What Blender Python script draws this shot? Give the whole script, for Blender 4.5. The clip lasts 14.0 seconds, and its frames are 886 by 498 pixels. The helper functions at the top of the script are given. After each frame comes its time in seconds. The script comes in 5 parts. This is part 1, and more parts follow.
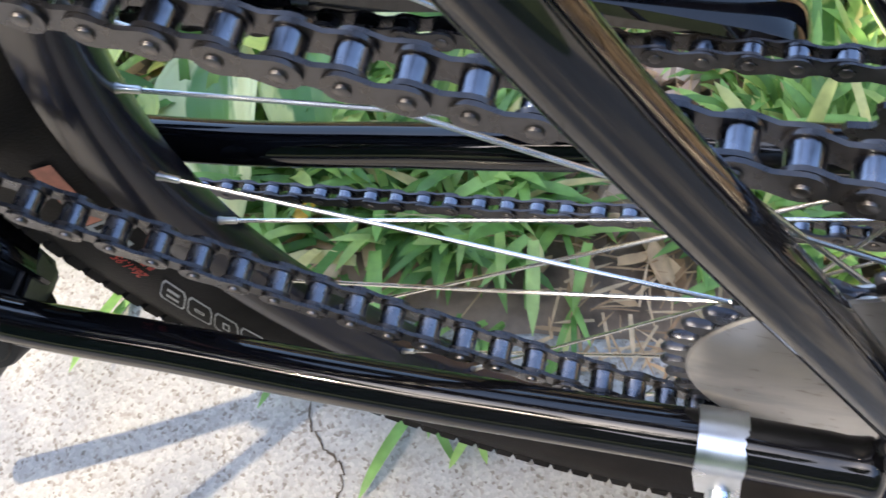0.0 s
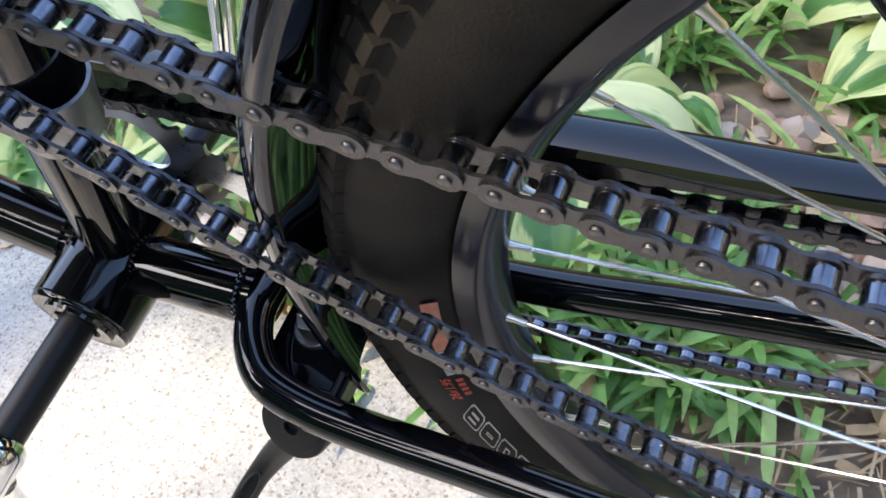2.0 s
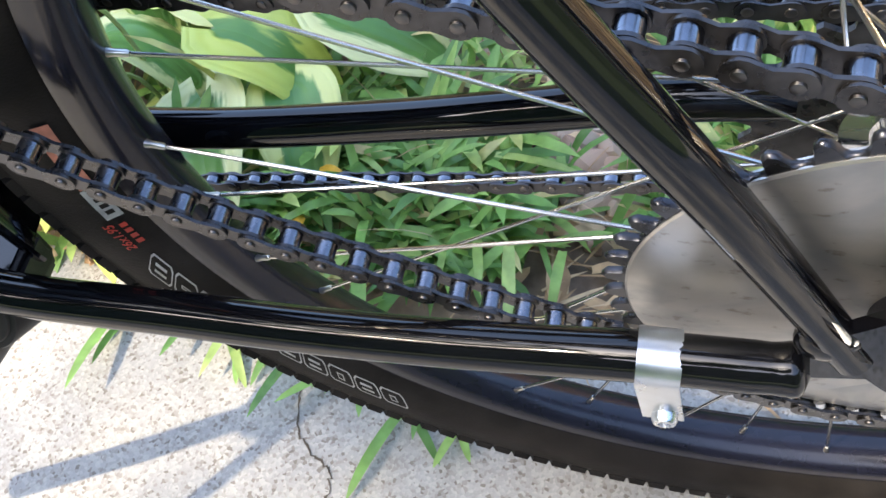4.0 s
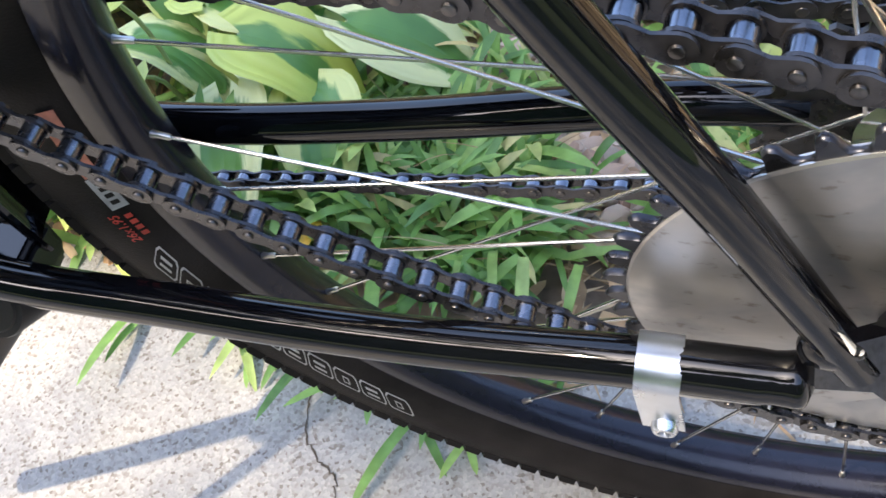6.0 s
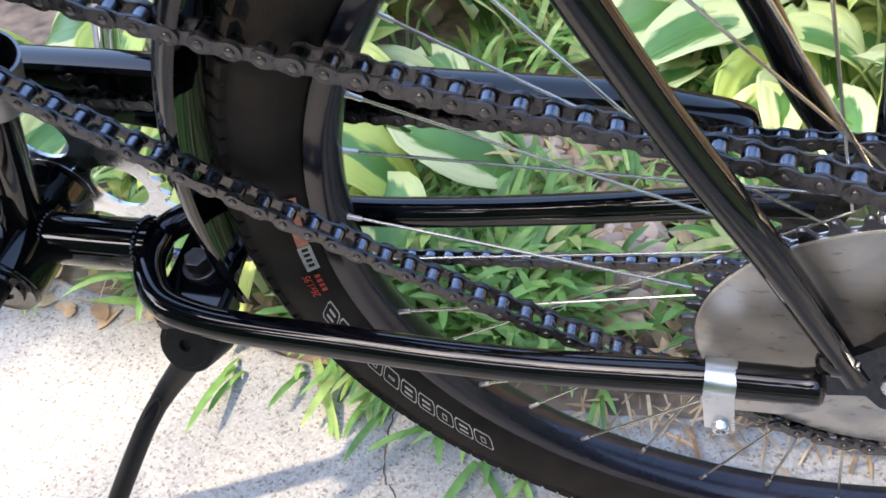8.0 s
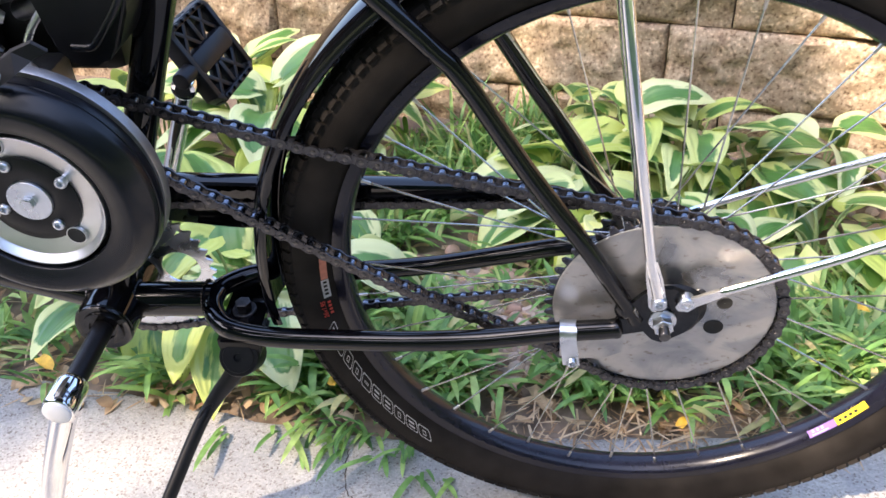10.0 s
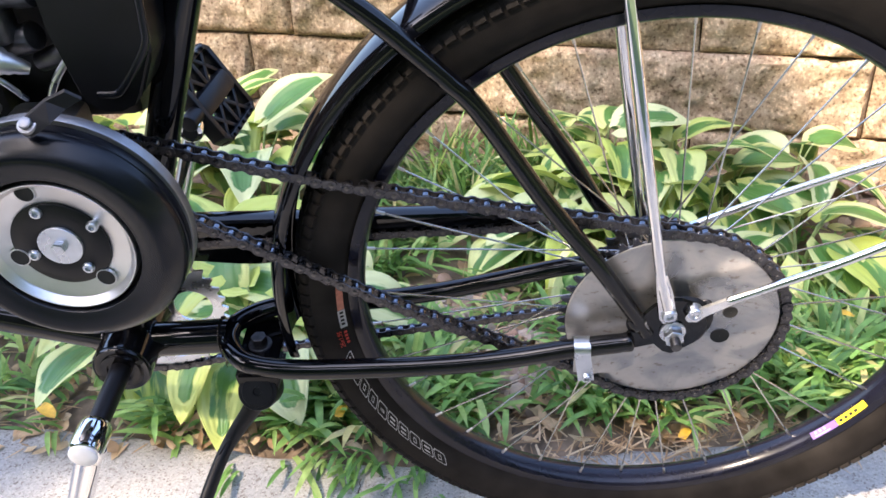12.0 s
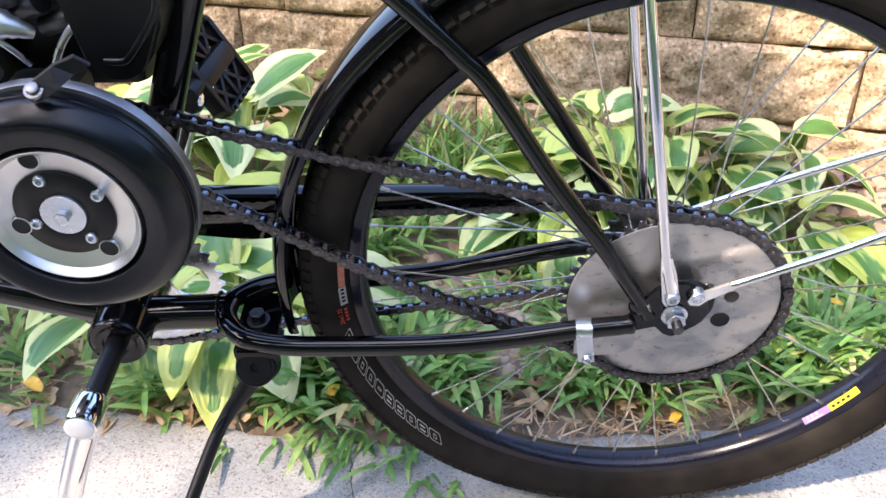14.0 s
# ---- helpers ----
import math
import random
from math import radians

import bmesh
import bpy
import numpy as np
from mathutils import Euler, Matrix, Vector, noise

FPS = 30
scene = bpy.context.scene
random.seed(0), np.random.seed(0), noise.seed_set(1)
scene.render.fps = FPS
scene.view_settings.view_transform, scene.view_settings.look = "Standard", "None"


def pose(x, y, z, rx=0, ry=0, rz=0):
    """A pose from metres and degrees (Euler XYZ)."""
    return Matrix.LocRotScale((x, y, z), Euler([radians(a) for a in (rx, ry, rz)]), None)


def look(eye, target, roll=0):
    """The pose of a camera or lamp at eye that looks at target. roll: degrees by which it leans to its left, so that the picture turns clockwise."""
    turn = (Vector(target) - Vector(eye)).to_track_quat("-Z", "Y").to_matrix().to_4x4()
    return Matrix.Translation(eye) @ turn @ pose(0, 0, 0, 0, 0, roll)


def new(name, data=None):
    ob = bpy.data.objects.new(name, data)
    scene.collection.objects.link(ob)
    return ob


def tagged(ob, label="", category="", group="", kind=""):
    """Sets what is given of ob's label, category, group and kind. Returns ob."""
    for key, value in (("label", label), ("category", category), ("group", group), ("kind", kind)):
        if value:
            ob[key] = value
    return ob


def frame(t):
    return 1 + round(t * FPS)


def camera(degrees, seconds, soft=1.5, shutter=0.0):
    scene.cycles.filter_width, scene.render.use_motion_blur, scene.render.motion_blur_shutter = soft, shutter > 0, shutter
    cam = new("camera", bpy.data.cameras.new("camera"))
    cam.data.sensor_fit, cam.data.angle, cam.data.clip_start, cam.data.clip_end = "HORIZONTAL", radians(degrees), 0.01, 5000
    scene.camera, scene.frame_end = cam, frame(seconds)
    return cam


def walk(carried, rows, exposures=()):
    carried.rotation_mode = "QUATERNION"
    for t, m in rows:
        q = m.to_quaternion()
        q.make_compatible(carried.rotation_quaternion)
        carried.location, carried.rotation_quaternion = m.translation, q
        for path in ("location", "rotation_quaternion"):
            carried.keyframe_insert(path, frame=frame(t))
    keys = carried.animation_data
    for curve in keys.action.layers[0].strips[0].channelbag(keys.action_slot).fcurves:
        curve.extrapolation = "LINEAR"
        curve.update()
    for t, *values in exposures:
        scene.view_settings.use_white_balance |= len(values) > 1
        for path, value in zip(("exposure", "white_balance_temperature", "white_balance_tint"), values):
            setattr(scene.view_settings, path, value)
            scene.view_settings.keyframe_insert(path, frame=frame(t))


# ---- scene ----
# ---------------------------------------------------------------- camera
cam = camera(53.82, 14.0, soft=1.5, shutter=0.3)
PATH = [
    (0, (-0.1028, -0.1860, 0.5657), (-0.2071, 0.0529, 0.1391), -12.77),
    (0.5, (-0.1200, -0.1915, 0.5717), (-0.2550, 0.0480, 0.1540), -14.38),
    (1, (-0.1280, -0.2003, 0.5820), (-0.2843, 0.0428, 0.1740), -15.43),
    (1.5, (-0.1506, -0.2133, 0.5986), (-0.3150, 0.0437, 0.2025), -14.04),
    (2, (-0.1669, -0.2099, 0.6101), (-0.3533, 0.0543, 0.2286), -14.92),
    (2.5, (-0.1643, -0.2098, 0.6102), (-0.3642, 0.0631, 0.2420), -15.25),
    (3, (-0.1290, -0.2138, 0.5904), (-0.3064, 0.0538, 0.2071), -15.33),
    (3.5, (-0.0831, -0.2253, 0.5654), (-0.2225, 0.0481, 0.1707), -12.67),
    (3.7, (-0.0804, -0.2337, 0.5648), (-0.1877, 0.0394, 0.1599), -12.52),
    (5.8, (-0.0656, -0.2312, 0.5513), (-0.1907, 0.0459, 0.1544), -12.96),
    (6, (-0.0695, -0.2352, 0.5543), (-0.1949, 0.0435, 0.1586), -12.84),
    (6.5, (-0.0801, -0.2481, 0.5649), (-0.2067, 0.0337, 0.1718), -12.61),
    (7, (-0.0914, -0.2730, 0.5839), (-0.2160, 0.0190, 0.1976), -11.29),
    (7.5, (-0.0998, -0.3046, 0.6143), (-0.2221, 0.0029, 0.2395), -9.88),
    (8, (-0.1048, -0.3455, 0.6506), (-0.2218, -0.0194, 0.2902), -8.33),
    (8.2, (-0.1069, -0.3735, 0.6648), (-0.2186, -0.0352, 0.3139), -7.24),
    (10.3, (-0.1075, -0.7184, 0.7739), (-0.1481, -0.2949, 0.5112), -2.08),
    (10.5, (-0.1076, -0.7310, 0.7737), (-0.1460, -0.3038, 0.5168), -2.22),
    (11, (-0.1087, -0.7371, 0.7796), (-0.1465, -0.3060, 0.5291), -2.94),
    (11.5, (-0.1275, -0.7199, 0.7843), (-0.1608, -0.2886, 0.5335), -3.44),
    (12, (-0.1482, -0.7116, 0.7797), (-0.1747, -0.2840, 0.5219), -3.41),
    (12.5, (-0.1614, -0.7109, 0.7754), (-0.1820, -0.2879, 0.5097), -3.03),
    (13, (-0.1670, -0.7107, 0.7752), (-0.1842, -0.2888, 0.5074), -2.33),
    (13.5, (-0.1695, -0.7103, 0.7754), (-0.1847, -0.2880, 0.5081), -1.76),
    (14, (-0.1716, -0.7108, 0.7750), (-0.1853, -0.2879, 0.5085), -1.32),
]
walk(cam, [(t, look(eye, target, roll)) for t, eye, target, roll in PATH], [(0, 2.68, 6450, 10), (1.5, 2.80, 6350, 10), (2.2, 2.68, 6400, 11), (3.7, 2.83, 6400, 9), (7.0, 2.66, 6400, 12), (8.2, 2.76, 6400, 12), (10.3, 2.60, 6350, 17), (14, 2.60, 6250, 17)])

# ---------------------------------------------------------------- world and sun
SUN_FROM = Vector((-0.62, -0.55, 0.95)).normalized()
world = bpy.data.worlds.new("sky")
scene.world = world
world.use_nodes = True
wn = world.node_tree.nodes
sky = wn.new("ShaderNodeTexSky")
sky.sky_type, sky.sun_disc = "NISHITA", False
sky.dust_density, sky.air_density = 2.0, 1.0
sky.sun_elevation = math.asin(SUN_FROM.z)
sky.sun_rotation = math.atan2(SUN_FROM.x, SUN_FROM.y)
world.node_tree.links.new(sky.outputs[0], wn["Background"].inputs[0])
wn["Background"].inputs[1].default_value = 0.15
sun_data = bpy.data.lights.new("sun", "SUN")
sun_data.energy, sun_data.angle, sun_data.color = 2.5, radians(1.0), (1.0, 0.84, 0.62)
sun = new("sun", sun_data)
sun.matrix_world = look(SUN_FROM * 20, (0, 0, 0))


# ---------------------------------------------------------------- materials
def mat(name, base, rough=0.5, metal=0.0, coat=0.0, noise_scale=0.0, noise_amt=0.0, bump=0.0, bump_scale=200.0, rough_var=0.0, spec=0.5):
    m = bpy.data.materials.new(name)
    m.use_nodes = True
    nt = m.node_tree
    b = nt.nodes["Principled BSDF"]
    b.inputs["Base Color"].default_value = (*base, 1)
    b.inputs["Roughness"].default_value = rough
    b.inputs["Metallic"].default_value = metal
    b.inputs["Coat Weight"].default_value = coat
    b.inputs["Coat Roughness"].default_value = 0.04
    b.inputs["Coat IOR"].default_value = 1.50
    b.inputs["Specular IOR Level"].default_value = spec
    tc = nt.nodes.new("ShaderNodeTexCoord")
    if noise_amt:
        n = nt.nodes.new("ShaderNodeTexNoise")
        n.inputs["Scale"].default_value, n.inputs["Detail"].default_value = noise_scale, 6
        nt.links.new(tc.outputs["Object"], n.inputs["Vector"])
        ramp = nt.nodes.new("ShaderNodeMapRange")
        ramp.inputs["From Min"].default_value, ramp.inputs["From Max"].default_value = 0.3, 0.7
        ramp.inputs["To Min"].default_value, ramp.inputs["To Max"].default_value = 1 - noise_amt, 1 + noise_amt
        nt.links.new(n.outputs["Fac"], ramp.inputs["Value"])
        mul = nt.nodes.new("ShaderNodeVectorMath")
        mul.operation = "SCALE"
        mul.inputs[0].default_value = base
        nt.links.new(ramp.outputs["Result"], mul.inputs["Scale"])
        nt.links.new(mul.outputs["Vector"], b.inputs["Base Color"])
        if rough_var:
            rr = nt.nodes.new("ShaderNodeMapRange")
            rr.inputs["From Min"].default_value, rr.inputs["From Max"].default_value = 0.3, 0.7
            rr.inputs["To Min"].default_value, rr.inputs["To Max"].default_value = max(rough - rough_var, 0.02), rough + rough_var
            nt.links.new(n.outputs["Fac"], rr.inputs["Value"])
            nt.links.new(rr.outputs["Result"], b.inputs["Roughness"])
    if bump:
        n2 = nt.nodes.new("ShaderNodeTexNoise")
        n2.inputs["Scale"].default_value, n2.inputs["Detail"].default_value = bump_scale, 4
        nt.links.new(tc.outputs["Object"], n2.inputs["Vector"])
        bp = nt.nodes.new("ShaderNodeBump")
        bp.inputs["Strength"].default_value, bp.inputs["Distance"].default_value = bump, 0.001
        nt.links.new(n2.outputs["Fac"], bp.inputs["Height"])
        nt.links.new(bp.outputs["Normal"], b.inputs["Normal"])
    return m


M_PAINT = mat("black_gloss_paint", (0.003, 0.003, 0.004), 0.30, coat=0.9, noise_scale=40, noise_amt=0.25, rough_var=0.05, spec=0.0)
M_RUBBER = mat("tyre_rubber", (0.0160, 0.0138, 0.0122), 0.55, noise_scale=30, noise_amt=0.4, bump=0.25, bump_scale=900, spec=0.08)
# slight blue in the base stands in for sky reflected by the rim
M_RIM = mat("anodised_rim_sky_tint", (0.008, 0.008, 0.015), 0.22, coat=0.12, noise_scale=60, noise_amt=0.2, spec=0.30)
M_PLATE = mat("oiled_dark_chain_steel", (0.068, 0.066, 0.070), 0.32, metal=0.85, noise_scale=150, noise_amt=0.35, rough_var=0.12)
# bluish base puts the rollers' blue highlight into the metal colour
M_ROLLER = mat("bluish_roller_steel", (0.17, 0.18, 0.21), 0.24, metal=1.0, noise_scale=180, noise_amt=0.3, rough_var=0.1)
M_PIN = mat("pin_steel", (0.125, 0.118, 0.116), 0.36, metal=1.0, noise_scale=200, noise_amt=0.25)
M_CHROME = mat("chrome", (0.78, 0.78, 0.79), 0.07, metal=1.0, noise_scale=30, noise_amt=0.06)
M_ZINC = mat("zinc_plate", (0.62, 0.65, 0.70), 0.3, metal=1.0, noise_scale=50, noise_amt=0.15, rough_var=0.08)
M_SPOKE = mat("stainless_spoke", (0.56, 0.55, 0.52), 0.22, metal=1.0, noise_scale=50, noise_amt=0.1)
M_BRASS = mat("nipple_metal", (0.58, 0.56, 0.52), 0.28, metal=1.0)
M_PLASTIC = mat("black_plastic", (0.0045, 0.0045, 0.006), 0.40, noise_scale=40, noise_amt=0.25, bump=0.12, bump_scale=1500, spec=0.3)
M_DRUM = mat("satin_black_cover", (0.0035, 0.0042, 0.0068), 0.27, noise_scale=25, noise_amt=0.2, bump=0.05, bump_scale=900, spec=0.34)
M_CAST = mat("cast_aluminium", (0.28, 0.28, 0.29), 0.42, metal=0.9, noise_scale=60, noise_amt=0.2, bump=0.3, bump_scale=500)
# cast metal at about half the base tone, for carburettor parts
M_DARKCAST = mat("dark_cast_metal", (0.13, 0.13, 0.14), 0.4, metal=0.9, noise_scale=60, noise_amt=0.3, bump=0.3, bump_scale=500)
M_POLISH = mat("machined_aluminium", (0.66, 0.66, 0.67), 0.42, metal=1.0, noise_scale=25, noise_amt=0.1)
# black for sticker print and for shade painted where holes should be
M_SHADE_PRINT = mat("hole_shade_print_black", (0.01, 0.01, 0.01), 0.8)
M_RED = mat("red_print", (0.42, 0.035, 0.02), 0.6, noise_scale=120, noise_amt=0.2)
M_WHITE = mat("white_print", (0.34, 0.335, 0.325), 0.6, noise_scale=150, noise_amt=0.25)
M_SALMON = mat("faded_red_print", (0.45, 0.16, 0.10), 0.6, noise_scale=150, noise_amt=0.3)
M_YELLOW = mat("yellow_sticker", (0.80, 0.62, 0.02), 0.4)
M_PURPLE = mat("purple_sticker", (0.20, 0.11, 0.38), 0.4)
M_CAP = mat("pale_grey_plastic", (0.62, 0.63, 0.66), 0.35, noise_scale=60, noise_amt=0.08)
M_REDPLASTIC = mat("red_plastic", (0.28, 0.02, 0.015), 0.4, noise_scale=80, noise_amt=0.2)


def add_nodes(m):
    nt = m.node_tree
    return nt, nt.nodes, nt.links, nt.nodes["Principled BSDF"]


def colour_ramp(nt, stops):
    r = nt.nodes.new("ShaderNodeValToRGB")
    el = r.color_ramp.elements
    while len(el) < len(stops):
        el.new(0.5)
    for e, (p, c) in zip(el, stops):
        e.position, e.color = p, (*c, 1)
    return r


def concrete_material():
    m = mat("worn_concrete", (0.5, 0.47, 0.43), 0.85)
    nt, ns, ln, b = add_nodes(m)
    tc = ns.new("ShaderNodeTexCoord")
    big = ns.new("ShaderNodeTexNoise")
    big.inputs["Scale"].default_value, big.inputs["Detail"].default_value = 7, 8
    fine = ns.new("ShaderNodeTexVoronoi")
    fine.inputs["Scale"].default_value = 430
    fine2 = ns.new("ShaderNodeTexNoise")
    fine2.inputs["Scale"].default_value, fine2.inputs["Detail"].default_value = 420, 3
    for n in (big, fine, fine2):
        ln.new(tc.outputs["Object"], n.inputs["Vector"])
    base = colour_ramp(nt, [(0.3, (0.215, 0.206, 0.188)), (0.42, (0.30, 0.284, 0.255)), (0.52, (0.275, 0.264, 0.244)), (0.60, (0.345, 0.325, 0.288)), (0.74, (0.385, 0.365, 0.33))])
    ln.new(big.outputs["Fac"], base.inputs["Fac"])
    grain = ns.new("ShaderNodeSeparateColor")
    ln.new(fine.outputs["Color"], grain.inputs["Color"])
    gr = colour_ramp(nt, [(0.0, (0.42, 0.36, 0.32)), (0.05, (0.58, 0.52, 0.47)), (0.13, (0.80, 0.77, 0.73)), (0.3, (0.93, 0.93, 0.93)), (0.6, (1.03, 1.03, 1.03)), (0.95, (1.24, 1.23, 1.20))])
    ln.new(grain.outputs["Red"], gr.inputs["Fac"])
    mx = ns.new("ShaderNodeMix")
    mx.data_type, mx.blend_type = "RGBA", "MULTIPLY"
    mx.inputs["Factor"].default_value = 0.85
    ln.new(base.outputs["Color"], mx.inputs["A"])
    ln.new(gr.outputs["Color"], mx.inputs["B"])
    ln.new(mx.outputs["Result"], b.inputs["Base Color"])
    add = ns.new("ShaderNodeMath")
    ln.new(fine.outputs["Distance"], add.inputs[0])
    ln.new(fine2.outputs["Fac"], add.inputs[1])
    bp = ns.new("ShaderNodeBump")
    bp.inputs["Strength"].default_value, bp.inputs["Distance"].default_value = 0.35, 0.0006
    ln.new(add.outputs[0], bp.inputs["Height"])
    ln.new(bp.outputs["Normal"], b.inputs["Normal"])
    return m


def steel_material():
    """Bare steel plate: brown and dark smudges, with cloudy reflections painted into the tones."""
    m = mat("raw_steel_plate", (0.4, 0.38, 0.35), 0.4, metal=0.85)
    nt, ns, ln, b = add_nodes(m)
    tc = ns.new("ShaderNodeTexCoord")
    mp = ns.new("ShaderNodeMapping")
    mp.inputs["Scale"].default_value = (1.0, 1.0, 1.3)
    ln.new(tc.outputs["Object"], mp.inputs["Vector"])
    n1, n2 = ns.new("ShaderNodeTexNoise"), ns.new("ShaderNodeTexNoise")
    n1.inputs["Scale"].default_value, n1.inputs["Detail"].default_value, n1.inputs["Roughness"].default_value, n1.inputs["Distortion"].default_value = 15, 5, 0.5, 0.8
    n2.inputs["Scale"].default_value, n2.inputs["Detail"].default_value = 130, 6
    for n in (n1, n2):
        ln.new(mp.outputs[0], n.inputs["Vector"])
    r = colour_ramp(nt, [(0.34, (0.27, 0.275, 0.285)), (0.43, (0.41, 0.405, 0.395)), (0.50, (0.48, 0.46, 0.43)), (0.56, (0.47, 0.455, 0.435)), (0.66, (0.32, 0.325, 0.335))])
    ln.new(n1.outputs["Fac"], r.inputs["Fac"])
    sp = colour_ramp(nt, [(0.30, (0.55, 0.48, 0.42)), (0.38, (0.97, 0.97, 0.97)), (0.7, (1.05, 1.05, 1.05))])
    ln.new(n2.outputs["Fac"], sp.inputs["Fac"])
    mx = ns.new("ShaderNodeMix")
    mx.data_type, mx.blend_type = "RGBA", "MULTIPLY"
    mx.inputs["Factor"].default_value = 0.8
    ln.new(r.outputs["Color"], mx.inputs["A"])
    ln.new(sp.outputs["Color"], mx.inputs["B"])
    ln.new(mx.outputs["Result"], b.inputs["Base Color"])
    rr = ns.new("ShaderNodeMapRange")
    rr.inputs["From Min"].default_value, rr.inputs["From Max"].default_value = 0.3, 0.7
    rr.inputs["To Min"].default_value, rr.inputs["To Max"].default_value = 0.24, 0.42
    ln.new(n1.outputs["Fac"], rr.inputs["Value"])
    ln.new(rr.outputs["Result"], b.inputs["Roughness"])
    return m


def block_material():
    m = mat("split_face_block", (0.42, 0.34, 0.26), 0.92)
    nt, ns, ln, b = add_nodes(m)
    tc, oi = ns.new("ShaderNodeTexCoord"), ns.new("ShaderNodeObjectInfo")
    off = ns.new("ShaderNodeVectorMath")
    off.operation = "ADD"
    ln.new(tc.outputs["Object"], off.inputs[0])
    ln.new(oi.outputs["Random"], off.inputs[1])
    n1, n2 = ns.new("ShaderNodeTexNoise"), ns.new("ShaderNodeTexNoise")
    n1.inputs["Scale"].default_value, n1.inputs["Detail"].default_value, n1.inputs["Roughness"].default_value = 26, 9, 0.74
    n2.inputs["Scale"].default_value, n2.inputs["Detail"].default_value = 140, 6
    for n in (n1, n2):
        ln.new(off.outputs[0], n.inputs["Vector"])
    # low noise darkens the pits it also sinks: their shade put into colour
    r = colour_ramp(nt, [(0.30, (0.20, 0.135, 0.085)), (0.40, (0.33, 0.235, 0.15)), (0.53, (0.42, 0.32, 0.21)), (0.70, (0.52, 0.43, 0.31))])
    ln.new(n1.outputs["Fac"], r.inputs["Fac"])
    sp = colour_ramp(nt, [(0.34, (0.30, 0.25, 0.21)), (0.43, (0.85, 0.83, 0.80)), (0.58, (1.05, 1.05, 1.05)), (0.66, (1.75, 1.75, 1.72))])
    ln.new(n2.outputs["Fac"], sp.inputs["Fac"])
    mx = ns.new("ShaderNodeMix")
    mx.data_type, mx.blend_type = "RGBA", "MULTIPLY"
    mx.inputs["Factor"].default_value = 0.9
    ln.new(r.outputs["Color"], mx.inputs["A"])
    ln.new(sp.outputs["Color"], mx.inputs["B"])
    hue = ns.new("ShaderNodeHueSaturation")
    mr = ns.new("ShaderNodeMapRange")
    mr.inputs["To Min"].default_value, mr.inputs["To Max"].default_value = 0.85, 1.2
    ln.new(oi.outputs["Random"], mr.inputs["Value"])
    ln.new(mr.outputs["Result"], hue.inputs["Value"])
    ln.new(mx.outputs["Result"], hue.inputs["Color"])
    ln.new(hue.outputs["Color"], b.inputs["Base Color"])
    bp = ns.new("ShaderNodeBump")
    bp.inputs["Strength"].default_value, bp.inputs["Distance"].default_value = 0.8, 0.006
    ln.new(n1.outputs["Fac"], bp.inputs["Height"])
    bp2 = ns.new("ShaderNodeBump")
    bp2.inputs["Strength"].default_value, bp2.inputs["Distance"].default_value = 0.6, 0.0016
    ln.new(n2.outputs["Fac"], bp2.inputs["Height"])
    ln.new(bp.outputs["Normal"], bp2.inputs["Normal"])
    ln.new(bp2.outputs["Normal"], b.inputs["Normal"])
    return m


def island_material(name, stops, rough=0.55, translucent=0.35, value=(0.75, 1.25), per_object=False):
    """Leaf-like matter: colour by random per piece, part of the light passes through."""
    m = mat(name, (0.1, 0.2, 0.05), rough)
    nt, ns, ln, b = add_nodes(m)
    src = ns.new("ShaderNodeObjectInfo") if per_object else ns.new("ShaderNodeNewGeometry")
    rnd = src.outputs["Random"] if per_object else src.outputs["Random Per Island"]
    r = colour_ramp(nt, stops)
    ln.new(rnd, r.inputs["Fac"])
    tc = ns.new("ShaderNodeTexCoord")
    n = ns.new("ShaderNodeTexNoise")
    n.inputs["Scale"].default_value, n.inputs["Detail"].default_value = 60, 4
    ln.new(tc.outputs["Object"], n.inputs["Vector"])
    mr = ns.new("ShaderNodeMapRange")
    mr.inputs["From Min"].default_value, mr.inputs["From Max"].default_value = 0.3, 0.7
    mr.inputs["To Min"].default_value, mr.inputs["To Max"].default_value = value
    ln.new(n.outputs["Fac"], mr.inputs["Value"])
    hsv = ns.new("ShaderNodeHueSaturation")
    ln.new(r.outputs["Color"], hsv.inputs["Color"])
    ln.new(mr.outputs["Result"], hsv.inputs["Value"])
    ln.new(hsv.outputs["Color"], b.inputs["Base Color"])
    if translucent:
        tr, mix = ns.new("ShaderNodeBsdfTranslucent"), ns.new("ShaderNodeMixShader")
        mix.inputs["Fac"].default_value = translucent
        ln.new(hsv.outputs["Color"], tr.inputs["Color"])
        ln.new(b.outputs[0], mix.inputs[1])
        ln.new(tr.outputs[0], mix.inputs[2])
        ln.new(mix.outputs[0], ns["Material Output"].inputs["Surface"])
    return m


